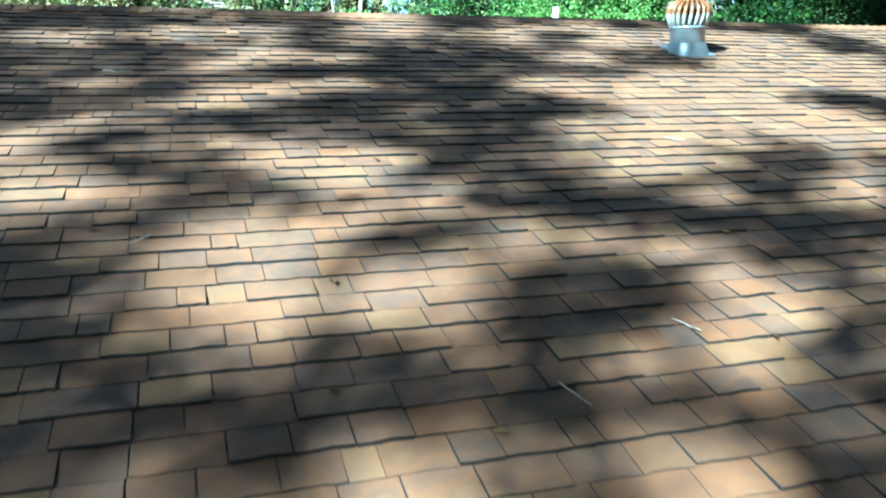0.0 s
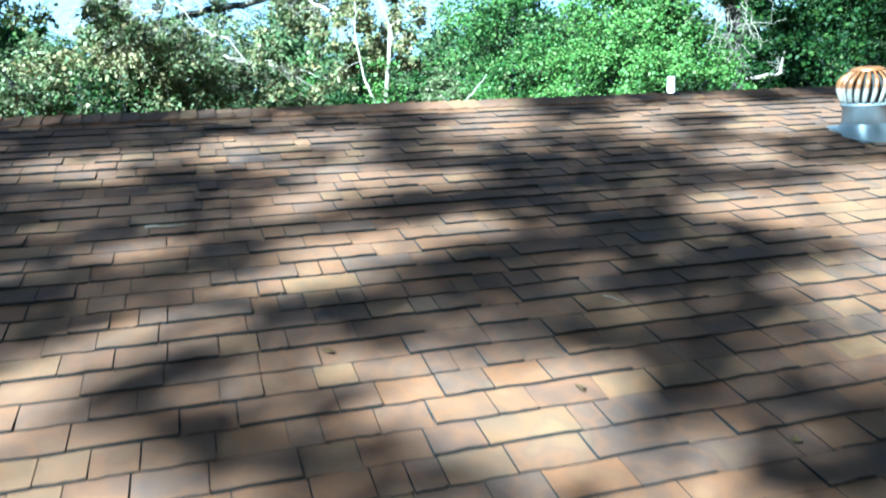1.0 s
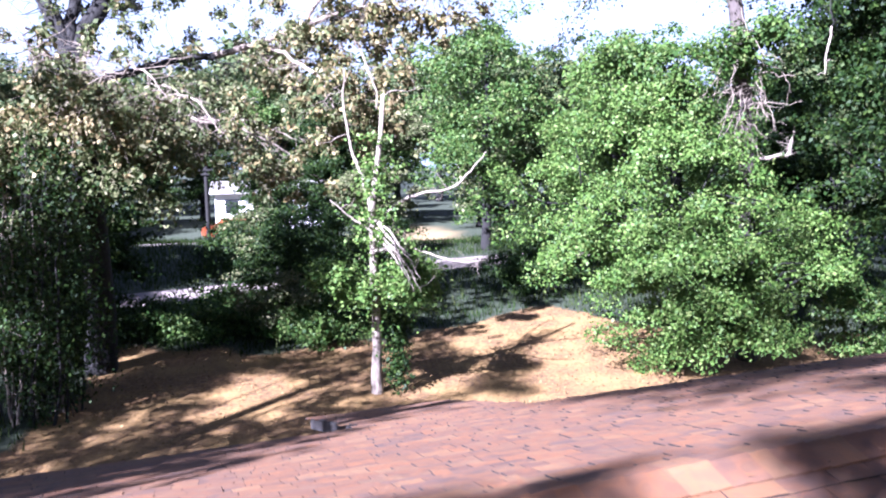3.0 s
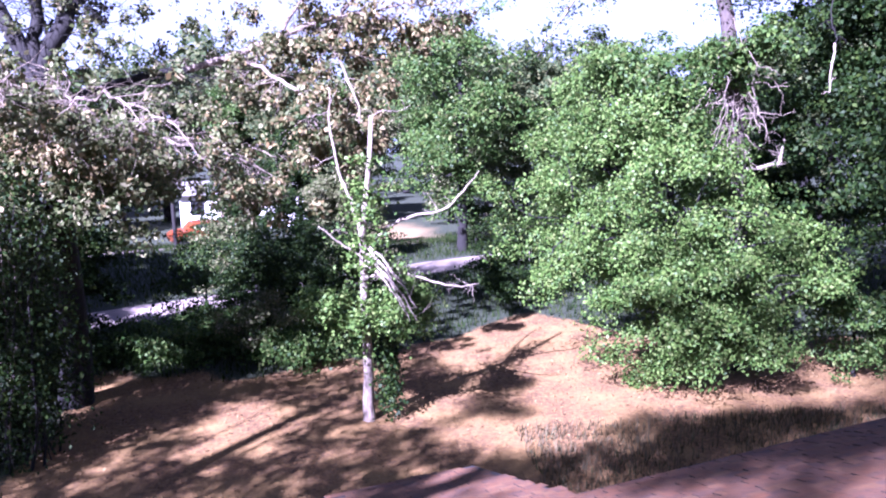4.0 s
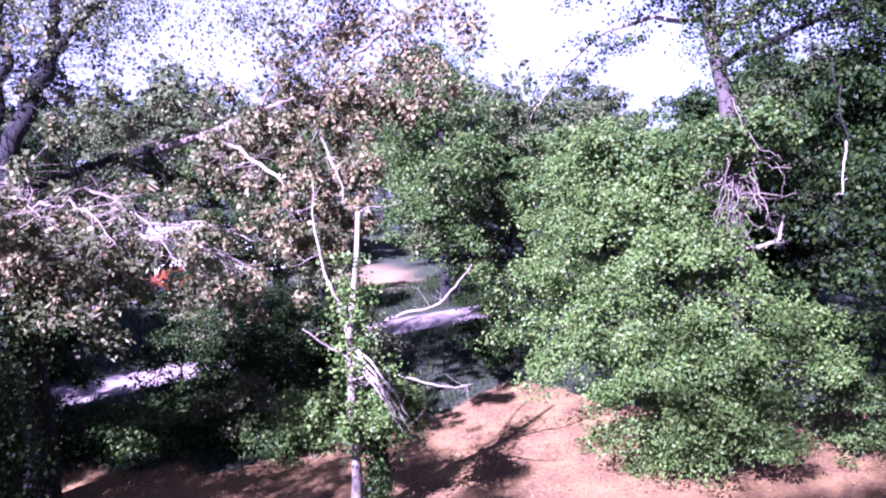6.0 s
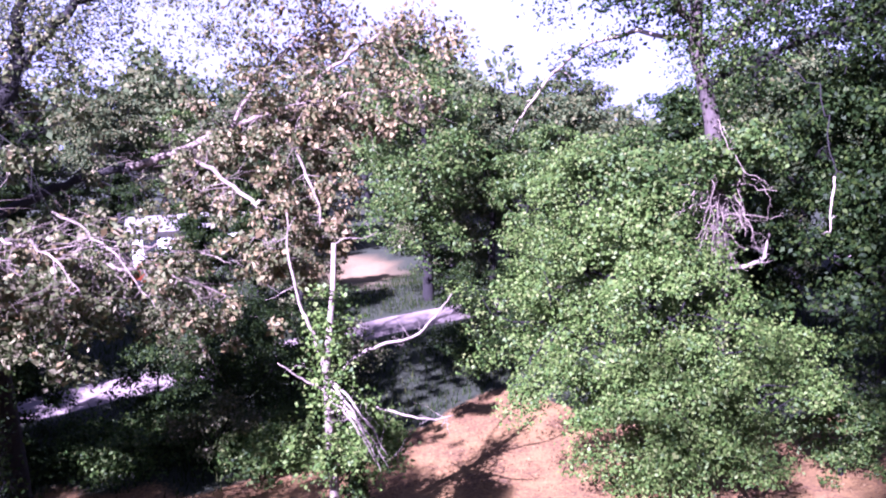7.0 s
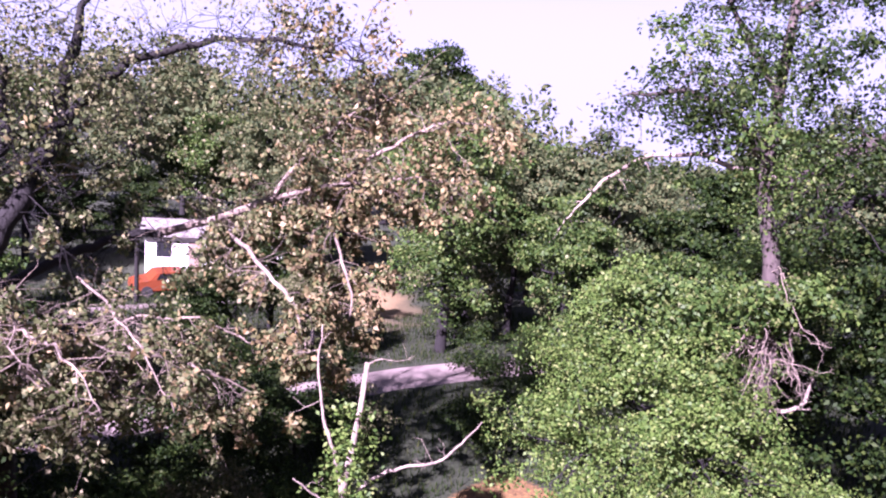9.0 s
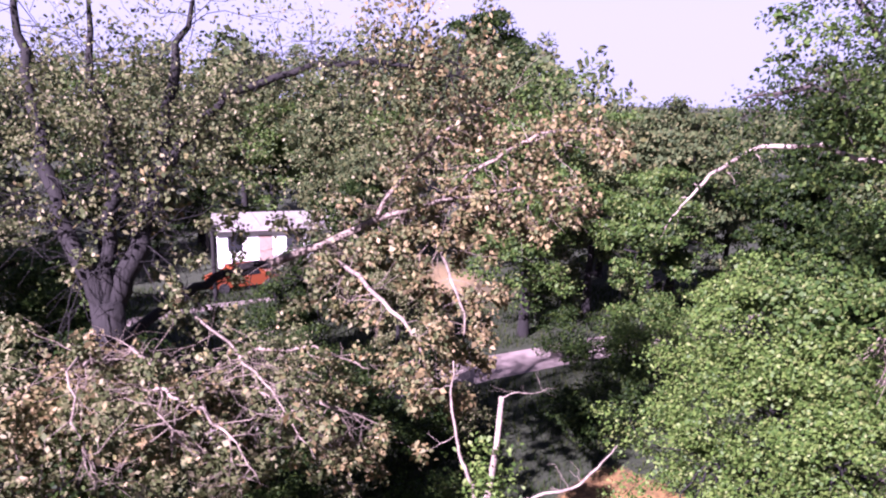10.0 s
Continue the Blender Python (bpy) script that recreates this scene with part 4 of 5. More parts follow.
# tall rough-barked tree with hanging dead twigs
def ragged_tree():
    rnd, rng = random.Random(8), np.random.default_rng(8)
    base = Vector((7.3, 24.4, 0))
    top = tagged(empty("ragged_tree", base), "tall flaky-barked tree with hanging dead twigs", "tree")
    w = Wood()
    w.tube([(0.6, 0.2, -0.2), (0.4, 0.0, 2), (0.05, -0.4, 5), (-0.3, -0.7, 7.2), (-0.8, -1.1, 9.3), (-1.1, -0.8, 10.8), (-1.0, -0.6, 13), (-0.8, -0.4, 16)], [0.3, 0.22, 0.2, 0.19, 0.175, 0.16, 0.12, 0.07], 12)
    w.make("trunk", BARK_PINE, top)
    tips = []

    def limb(path, radii, twigs, ln, bark=BARK_PINE, down=0.2, label="", keep=True):
        q = Wood()
        path, radii = curve_path(path, radii, rnd)
        q.tube(path, radii, 7)
        t = q.spray(rnd, [Vector(p) for p in path], twigs, ln, max(0.01, radii[-1]) if keep else 0.0075, down, 3, 0.2)
        q.make("limb", bark, top, label)
        if keep:
            tips.extend(t)

    limb([(-1.0, -0.8, 10.6), (0.2, -1.2, 11.6), (1.6, -1.6, 12.6), (3.0, -1.8, 14.2)], [0.13, 0.11, 0.08, 0.03], 26, 1.3)
    limb([(-1.0, -0.7, 11.2), (-2.2, -1.0, 12.2), (-3.2, -1.0, 12.6), (-4.6, -1.1, 12.4)], [0.10, 0.08, 0.06, 0.015], 24, 1.1)
    limb([(-0.9, -1.0, 10.0), (0.2, -1.5, 10.6), (1.8, -1.9, 11.2), (3.6, -2.1, 12.2)], [0.1, 0.085, 0.065, 0.02], 26, 1.2, BARK_SHADE_DARK)
    limb([(-1.0, -0.6, 12.8), (-1.6, 0.2, 14), (-2.4, 0.6, 15.6)], [0.09, 0.07, 0.02], 24, 1.2)
    limb([(-0.9, -0.5, 14.5), (0.4, 0.0, 15.5), (1.5, 0.3, 17)], [0.08, 0.06, 0.02], 24, 1.3)
    for at, count, reach, fall in (((-0.42, -0.95, 7.35), 24, 0.95, 0.95), ((-0.62, -1.1, 8.5), 12, 1.1, 1.5), ((-0.3, -0.8, 6.5), 14, 0.8, 0.6)):
        for _ in range(count):
            q = Wood()
            a, far = rnd.uniform(0, 6.28), reach * rnd.uniform(0.25, 1.15)
            out = Vector((math.cos(a), math.sin(a) * 0.8 - 0.45, 0)) * far
            p0 = Vector(at) + Vector((rnd.gauss(0, 0.08), rnd.gauss(0, 0.08), rnd.gauss(0, 0.3)))
            drop = Vector((rnd.gauss(0, 0.12), rnd.gauss(0, 0.12), -fall * rnd.uniform(-0.15, 1.05)))
            path, radii = curve_path([p0, p0 + out * 0.45 + Vector((0, 0, rnd.uniform(0.0, 0.3))), p0 + out * 0.9 + drop * 0.4, p0 + out * rnd.uniform(0.85, 1.3) + drop], [0.014, 0.012, 0.009, 0.004], rnd, 0.05, 4)
            q.tube(path, radii, 4)
            q.spray(rnd, path, 3, 0.3, 0.005, 0.4, 2, 0.25)
            q.make("dead_twig", BARK_TWIG, top)
    limb([(0.1, -0.5, 5.6), (0.7, -0.6, 5.7), (1.2, -0.2, 5.75), (1.35, -0.2, 6.6)], [0.05, 0.05, 0.045, 0.015], 8, 0.5, BARK_DEAD, 0.0, "", False)
    limb([(-0.9, -0.9, 11.0), (-1.8, 0.8, 11.25), (-2.7, 2.2, 11.0), (-3.5, 2.9, 10.1), (-4.2, 3.1, 9.2)], [0.06, 0.055, 0.05, 0.045, 0.015], 8, 0.6, BARK_DEAD, 0.3, "bare limb arching down")
    limb([(0.2, -1.5, 10.6), (0.1, -3.6, 9.9), (-0.5, -5.0, 8.9), (-0.8, -5.6, 8.4)], [0.012, 0.011, 0.01, 0.009], 5, 0.5, BARK_SHADE_DARK, 0.5, "", False)
    limb([(-0.8, -5.6, 8.4), (-0.88, -5.7, 8.1), (-1.0, -5.85, 7.8), (-1.05, -5.95, 7.5)], [0.02, 0.02, 0.016, 0.008], 2, 0.2, BARK_DEAD, 0.5, "bare twig hanging down", False)
    tp = np.array([tuple(t) for t in tips])
    tp = tp[rng.random(len(tp)) < 0.5]
    p = tp[rng.integers(0, len(tp), 19000)] + rng.normal(size=(19000, 3)) * np.array([0.24, 0.24, 0.13])
    quads_mesh("crown", leaves(rng, p, 0.085), LEAF_SHADE_DARK, top, "ragged dark green leaves")
    c = np.array([(-0.9, -1.0, 10.4), (-1.5, -0.9, 12.4), (-0.2, -1.0, 12.0), (-1.0, -0.7, 13.6), (0.1, -0.4, 4.6), (0.3, -0.4, 3.6), (-1.1, -1.5, 11.0)])
    p = c[rng.integers(0, len(c), 6000)] + rng.normal(size=(6000, 3)) * np.array([0.45, 0.45, 0.5])
    # the dark lobes carry shade in their leaf colour, the green ones do not
    for name_, mat_, text, lobes in (
            ("green_crown", LEAF_GREEN, "mid-green leaves hung over the trunk", (((-2.2, 0.2, 8.0), (1.5, 1.2, 1.0)), ((-0.5, -1.6, 8.5), (1.2, 0.8, 0.7)), ((-2.0, -0.6, 6.6), (1.0, 0.9, 0.9)))),
            ("shaded_crown", LEAF_SHADE_DARK, "leaves behind the trunk, coloured dark for shade", (((1.5, -0.9, 9.2), (1.8, 1.3, 1.3)), ((1.7, -1.2, 7.6), (1.5, 1.0, 1.2)), ((3.0, -0.6, 8.4), (1.5, 1.2, 1.6)))),
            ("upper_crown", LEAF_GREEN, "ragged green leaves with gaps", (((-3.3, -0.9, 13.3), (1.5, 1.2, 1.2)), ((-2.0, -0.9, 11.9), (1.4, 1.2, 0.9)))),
            ("inner_crown", LEAF_SHADE_DARK, "ragged leaves about the upper limbs, coloured dark for shade", (((-0.4, -1.0, 13.4), (1.6, 1.2, 1.0)), ((1.9, -0.9, 12.9), (1.7, 1.2, 1.1)), ((2.6, -1.2, 11.0), (1.6, 1.2, 1.0)), ((0.6, -1.1, 11.7), (1.4, 1.1, 0.8))))):
        spots, outs = [], []
        for c_, r_ in lobes:
            a_, _, o_ = clump_places(rng, c_, r_, *((60, 62) if c_[2] < 10 else (36, 36)), 0.24, 0.45, 0.6)
            spots.append(a_)
            outs.append(o_)
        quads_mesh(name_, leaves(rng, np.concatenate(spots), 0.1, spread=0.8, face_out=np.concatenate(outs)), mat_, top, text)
    quads_mesh("vine", leaves(rng, p, 0.075), LEAF_GREEN, top, "green vine leaves round the trunk")


ragged_tree()

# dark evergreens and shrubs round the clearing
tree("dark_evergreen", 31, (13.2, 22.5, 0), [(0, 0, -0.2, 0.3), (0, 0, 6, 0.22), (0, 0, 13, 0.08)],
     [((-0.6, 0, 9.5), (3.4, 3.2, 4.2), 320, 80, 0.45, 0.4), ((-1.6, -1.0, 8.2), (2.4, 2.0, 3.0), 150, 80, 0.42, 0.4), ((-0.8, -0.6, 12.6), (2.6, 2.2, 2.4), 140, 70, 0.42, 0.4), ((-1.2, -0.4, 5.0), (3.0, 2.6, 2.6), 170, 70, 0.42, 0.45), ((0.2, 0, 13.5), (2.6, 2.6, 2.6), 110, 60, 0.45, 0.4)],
     LEAF_SHADE_DARK, BARK_SHADE_DARK, 0.11, "tall dark evergreen at the edge of the clearing", limb_r=0.07, twig=12)
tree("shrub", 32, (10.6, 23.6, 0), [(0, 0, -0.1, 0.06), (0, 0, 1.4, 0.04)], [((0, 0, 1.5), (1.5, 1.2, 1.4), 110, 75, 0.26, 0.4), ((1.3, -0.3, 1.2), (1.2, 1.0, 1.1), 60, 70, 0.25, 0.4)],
     LEAF_GREEN, BARK_SHADE_DARK, 0.08, "rounded leafy green shrub", "shrub", limb_r=0.025)
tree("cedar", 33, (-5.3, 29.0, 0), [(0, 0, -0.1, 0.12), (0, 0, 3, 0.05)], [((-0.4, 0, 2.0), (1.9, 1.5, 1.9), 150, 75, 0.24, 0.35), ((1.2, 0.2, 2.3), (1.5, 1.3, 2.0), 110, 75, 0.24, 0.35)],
     LEAF_SHADE_DARK, BARK_SHADE_DARK, 0.075, "dense dark bushy cedar", "tree", limb_r=0.03)
tree("shrub", 34, (-5.2, 27.3, 0), [(0, 0, -0.1, 0.05), (0, 0, 1.2, 0.03)], [((0, 0, 1.3), (1.2, 0.8, 0.9), 60, 70, 0.22, 0.35)],
     LEAF_OLIVE, BARK_SHADE_DARK, 0.08, "olive-leaved shrub at the edge of the clearing", "shrub", limb_r=0.02)
tree("shrub", 35, (-2.9, 27.8, 0), [(0, 0, -0.1, 0.05), (0, 0, 1.2, 0.03)], [((0, 0, 0.9), (1.8, 0.8, 1.0), 90, 70, 0.22, 0.35)],
     LEAF_GREEN, BARK_SHADE_DARK, 0.08, "low green shrub behind the dead trunk", "shrub", limb_r=0.02)


# on these shrubs the darkest leaf colour partly stands in for shade
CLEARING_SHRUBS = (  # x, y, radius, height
    (-7.6, 30.6, 1.5, 2.6, LEAF_SHADE_DARK, "dark leafy shrub between clearing and lane"),
    (-3.6, 31.6, 1.7, 3.0, LEAF_SHADE_DARK, "dark leafy shrub between clearing and lane"),
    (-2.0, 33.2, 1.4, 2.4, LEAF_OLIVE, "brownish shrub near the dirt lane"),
    (-6.2, 33.0, 1.6, 3.4, LEAF_SHADE_DARK, "dark leafy shrub between clearing and lane"),
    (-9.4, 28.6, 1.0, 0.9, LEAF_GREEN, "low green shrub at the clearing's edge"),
    (4.4, 34.0, 1.5, 3.0, LEAF_SHADE_DARK, "dark leafy shrub near the dirt lane"),
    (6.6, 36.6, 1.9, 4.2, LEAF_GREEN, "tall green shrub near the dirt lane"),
    (6.2, 39.0, 1.5, 2.2, LEAF_SHADE_DARK, "dark leafy shrub beside the dirt lane"),
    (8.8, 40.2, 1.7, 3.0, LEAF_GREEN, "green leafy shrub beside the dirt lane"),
    (11.4, 41.2, 1.7, 3.2, LEAF_SHADE_DARK, "dark leafy shrub beside the dirt lane"),
    (3.6, 45.6, 1.4, 2.8, LEAF_SHADE_DARK, "dark shrub beyond the dirt lane"),
    (4.1, 40.3, 1.5, 2.6, LEAF_SHADE_DARK, "dark leafy shrub beside the dirt lane"),
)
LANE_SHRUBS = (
    (-6.0, 33.6, 1.5, 4.4, LEAF_SHADE_DARK, "tall dark shrub before the lane"),
    (-4.3, 33.4, 1.3, 3.6, LEAF_SHADE_DARK, "dark leafy shrub before the lane"),
    (-9.4, 40.6, 2.0, 2.4, LEAF_SHADE_DARK, "dark leafy shrub beyond the lane"),
    (-6.9, 43.0, 1.9, 4.6, LEAF_SHADE_DARK, "tall dark shrub beyond the lane"),
    (-2.4, 36.0, 1.3, 2.6, LEAF_SHADE_DARK, "dark leafy shrub beside the dirt lane"),
    (-4.9, 35.0, 1.4, 2.4, LEAF_SHADE_DARK, "dark leafy shrub beside the dirt lane"),
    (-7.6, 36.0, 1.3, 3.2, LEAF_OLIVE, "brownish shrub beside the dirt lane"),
    (2.6, 33.6, 1.2, 1.6, LEAF_SHADE_DARK, "low dark shrub between clearing and lane"),
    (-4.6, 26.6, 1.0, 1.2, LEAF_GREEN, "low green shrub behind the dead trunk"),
    (-11.6, 25.4, 1.3, 2.8, LEAF_SHADE_DARK, "dark shrub under the oak"),
    (-10.2, 27.4, 1.3, 1.2, LEAF_SHADE_DARK, "low dark shrub under the oak"),
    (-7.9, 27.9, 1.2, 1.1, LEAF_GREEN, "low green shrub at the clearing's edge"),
    (-11.9, 29.4, 1.4, 1.3, LEAF_SHADE_DARK, "low dark shrub beside the oak"),
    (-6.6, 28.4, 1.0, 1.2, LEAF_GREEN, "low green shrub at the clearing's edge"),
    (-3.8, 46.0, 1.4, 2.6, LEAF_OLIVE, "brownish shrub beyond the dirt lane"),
    (-12.4, 27.0, 1.5, 2.2, LEAF_SHADE_DARK, "dark low shrub beside the thicket"),
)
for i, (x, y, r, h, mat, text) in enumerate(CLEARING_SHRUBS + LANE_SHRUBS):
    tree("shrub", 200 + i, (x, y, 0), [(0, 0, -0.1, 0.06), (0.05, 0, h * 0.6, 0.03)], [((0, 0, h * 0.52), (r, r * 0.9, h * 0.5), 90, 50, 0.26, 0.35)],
         mat, BARK_SHADE_DARK, 0.095, text, "shrub", limb_r=0.025, twig=10)


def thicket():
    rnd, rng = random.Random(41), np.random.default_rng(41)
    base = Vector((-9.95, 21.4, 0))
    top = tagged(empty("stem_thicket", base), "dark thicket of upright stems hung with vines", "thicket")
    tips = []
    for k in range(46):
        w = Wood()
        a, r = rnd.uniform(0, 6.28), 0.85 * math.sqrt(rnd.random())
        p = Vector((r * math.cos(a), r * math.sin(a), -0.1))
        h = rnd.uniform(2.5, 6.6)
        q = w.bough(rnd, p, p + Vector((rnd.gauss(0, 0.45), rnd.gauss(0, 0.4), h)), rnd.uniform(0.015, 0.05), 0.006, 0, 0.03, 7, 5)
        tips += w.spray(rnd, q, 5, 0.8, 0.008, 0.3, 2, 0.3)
        w.make("stem", BARK_TWIG if k % 3 == 0 else BARK_SHADE_DARK, top)
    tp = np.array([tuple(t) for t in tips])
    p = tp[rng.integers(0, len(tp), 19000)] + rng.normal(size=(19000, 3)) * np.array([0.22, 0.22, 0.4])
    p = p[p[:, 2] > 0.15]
    quads_mesh("foliage", leaves(rng, p, 0.085, droop=0.7), LEAF_SHADE_DARK, top)


thicket()

# ---------------------------------------------------------------- beyond the lane
tree("round_tree", 51, (2.6, 43.5, 0), [(0, 0, -0.2, 0.25), (0, 0, 5, 0.2), (0, 0, 10, 0.08)],
     [((0, 0, 8.2), (3.1, 2.8, 3.9), 230, 60, 0.5, 0.45), ((-0.5, -0.5, 4.2), (2.5, 2.0, 1.9), 90, 55, 0.45, 0.45)],
     LEAF_GREEN, BARK_SHADE_DARK, 0.15, "tall rounded green tree beyond the lane", limb_r=0.07)


def far_kind(name, seed, height, spread, leaf_mat, label, leaf=0.17, thin=1.0):
    """A mid-distance tree about a trunk, built once for copying."""
    rnd = random.Random(seed)
    crowns = []
    for k in range(6):
        a = 6.28 * k / 6 + rnd.uniform(-0.4, 0.4)
        r = spread * rnd.uniform(0.35, 0.6)
        crowns.append(((r * math.cos(a), r * math.sin(a), height * rnd.uniform(0.45, 0.8)), (spread * 0.55, spread * 0.55, height * rnd.uniform(0.14, 0.22)), int(40 * thin), 62, 0.36, 0.45))
    crowns.append(((0, 0, height * 0.84), (spread * 0.6, spread * 0.6, height * 0.16), int(52 * thin), 62, 0.36, 0.45))
    crowns.append(((0, 0, height * 0.3), (spread * 0.8, spread * 0.8, height * 0.25), int(52 * thin), 62, 0.36, 0.45))
    return tree(name, seed, (0, 0, 0), [(0, 0, -0.3, 0.22), (0.1, 0, height * 0.4, 0.17), (0, 0, height * 0.85, 0.05)], crowns, leaf_mat, BARK_SHADE_DARK, leaf, label, "tree", "woodland trees", 0.06)


KINDS = [far_kind("woodland_tree", 61, 10, 3.4, LEAF_GREEN, "mid-green leafy woodland tree"), far_kind("woodland_tree", 62, 11, 3.0, LEAF_FAR, "dull green leafy woodland tree"),
         far_kind("woodland_tree", 63, 9, 3.6, LEAF_OLIVE, "olive woodland tree turning brown"), far_kind("woodland_tree", 64, 10, 2.8, LEAF_SHADE_DARK, "dark green leafy woodland tree")]
OUTER_WOODS = [  # x, y, kind, scale
    (-30, 63, 1, 1.1), (7.4, 96, 3, 2.05), (2.7, 94, 1, 1.5), (-2.1, 97, 3, 1.6), (11.0, 98, 1, 1.5), (-19.5, 30.5, 3, 1.2), (-19.0, 26.0, 3, 0.95), (-30, 50, 1, 1.1),
    (-28, 80, 0, 1.3), (-16, 80, 1, 1.4), (-38, 72, 1, 1.3), (-35, 54, 0, 1.1), (-26, 71, 3, 1.1), (-37, 43, 1, 1.1), (-33, 34, 3, 1.0), (-8.5, 74, 3, 1.2),
    # rows with y below 10 are unseen trees, added to block sky light
    (5, 70, 1, 1.2), (27, 40, 3, 1.2), (-11.4, 28.4, 3, 0.62), (11.5, 0.5, 0, 1.8), (9.0, -7.5, 1, 1.8), (2.5, -12.5, 0, 1.7), (15, 9, 1, 1.6), (-15, 1.0, 1, 1.6), (18, -8, 0, 1.8), (-4, -17, 1, 1.7),  (25, 56, 1, 1.2), (-5.0, 58.0, 1, 0.8),
]
LANE_WOODS = [  # x, y, kind, scale
    (-5.5, 45.0, 3, 0.72), (-4.6, 66, 0, 1.0), (6.5, 47, 1, 0.95), (7.8, 41.8, 0, 0.85), (10.5, 46, 1, 1.0), (13.5, 40, 3, 1.0), (17, 36, 1, 1.05), (12.5, 33, 3, 0.85),
    (16, 29, 3, 1.0), (19, 25, 3, 1.1), (21, 33, 1, 1.1), (9.6, 30.5, 3, 0.62), (5.2, 52, 2, 1.0), (3.9, 60, 0, 1.0), (-2, 67, 2, 1.0), (-7.5, 64, 1, 1.0),
    (-18.6, 60.5, 3, 0.6), (-16.0, 63.4, 3, 0.66), (-12, 68, 0, 1.05), (-17, 66, 1, 1.1), (-22, 60, 3, 1.0), (-26, 52, 1, 1.0),
]
SIDE_WOODS = [  # x, y, kind, scale
    (-19, 38, 2, 0.8), (-15, 34.5, 0, 0.7), (-24, 42, 0, 1.0), (-20, 28, 3, 1.0), (-17.5, 23, 3, 0.95), (-24, 33, 1, 1.0), (-7.6, 39.5, 3, 0.55), (-3.4, 41, 2, 0.5),
    (10, 57, 0, 1.1), (16, 52, 1, 0.85), (22, 46, 0, 1.2),
]
rw = random.Random(77)
first = set()
for x, y, k, sc in OUTER_WOODS + LANE_WOODS + SIDE_WOODS:
    m = pose(x, y, ground_z(x, y), 0, 0, rw.uniform(0, 360)) @ Matrix.Diagonal((sc * rw.uniform(0.9, 1.1), sc * rw.uniform(0.9, 1.1), sc, 1))
    if k not in first:
        first.add(k)
        KINDS[k].matrix_basis = m
    else:
        ob = copy_thing(KINDS[k], Matrix())
        ob.matrix_basis = m


def far_woods():
    """Closed woodland out to the skyline, too far off to count."""
    rng = np.random.default_rng(90)
    pts = []
    for k in range(1100):
        a, d = rng.uniform(-math.pi, math.pi), rng.uniform(70, 190)
        ahead = abs(a) < 0.85
        if not ahead and rng.random() < 0.5:
            continue
        h = rng.uniform(11.3, 17.5) * (0.66 if 0.19 < a < 0.45 else 1.0)
        c = np.array([d * math.sin(a), d * math.cos(a), 0])
        c[2] = ground_z(c[0], c[1])
        h -= 0.0 if 0.19 < a < 0.45 else c[2]
        tufts = c + unit(rng.normal(size=(16, 3))) * np.array([2.3, 2.3, h * 0.34]) * rng.uniform(0.4, 1, (16, 1)) + np.array([0, 0, h * 0.6])
        n = 420 if ahead else 90
        off = rng.normal(size=(n, 3))
        off /= np.maximum(1, np.linalg.norm(off, axis=1, keepdims=True) / 1.6)
        p = tufts[rng.integers(0, 16, n)] + off * np.array([0.75, 0.75, 0.6])
        pts.append(p[(p[:, 2] > c[2] + 0.3)])
    p = np.concatenate(pts)
    ob = quads_mesh("far_woods", leaves(rng, p, 0.5, spread=0.95), LEAF_FAR)
    tagged(ob, "closed green woodland out to the skyline", "woods", kind="stuff")


far_woods()


# unseen trees added behind and beside the camera; their shade dapples roof and clearing
def shade_tree(seed, x, y, h, r, clumps, each=110):
    return tree("shade_oak", seed, (x, y, 0), [(0, 0, -0.2, 0.4), (0, 0, h * 0.5, 0.3), (0, 0, h * 0.9, 0.1)],
                [((0, 0, h * 0.78), (r, r, h * 0.2), clumps, each, 0.55, 0.2)], LEAF_GREEN, BARK_SHADE_DARK, 0.17,
                "unseen tall oak added to cast shade", "tree", "oaks shading the house", 0.08, twig=20)


UPPER_SUN = (  # sunlit patches of roof: along the ridge, down the slope, half widths
    (-0.58, 0.51, 0.26, 0.19), (-0.56, 0.16, 0.41, 0.13), (0.33, 0.61, 0.29, 0.2), (0.65, 1.27, 0.26, 0.23), (0.95, 0.83, 0.36, 0.12), (-1.8, 0.65, 0.22, 0.1), (-2.2, 0.65, 0.16, 0.08),
    (-1.73, 1.47, 0.12, 0.09), (-1.5, 1.17, 0.3, 0.1), (-1.63, 1.91, 0.26, 0.1), (-1.1, 1.9, 0.26, 0.07), (0.1, 1.83, 0.3, 0.1), (-2.72, 0.9, 0.28, 0.16), 
    (-1.76, 2.26, 0.18, 0.08), (-2.27, 2.27, 0.12, 0.07), (-1.48, 0.84, 0.16, 0.11), (-0.49, 0.94, 0.18, 0.1), (0.92, 0.31, 0.54, 0.13), (2.39, 1.45, 0.68, 0.64), (1.2, 1.85, 0.6, 0.36), (2.1, 0.6, 1.0, 0.35))
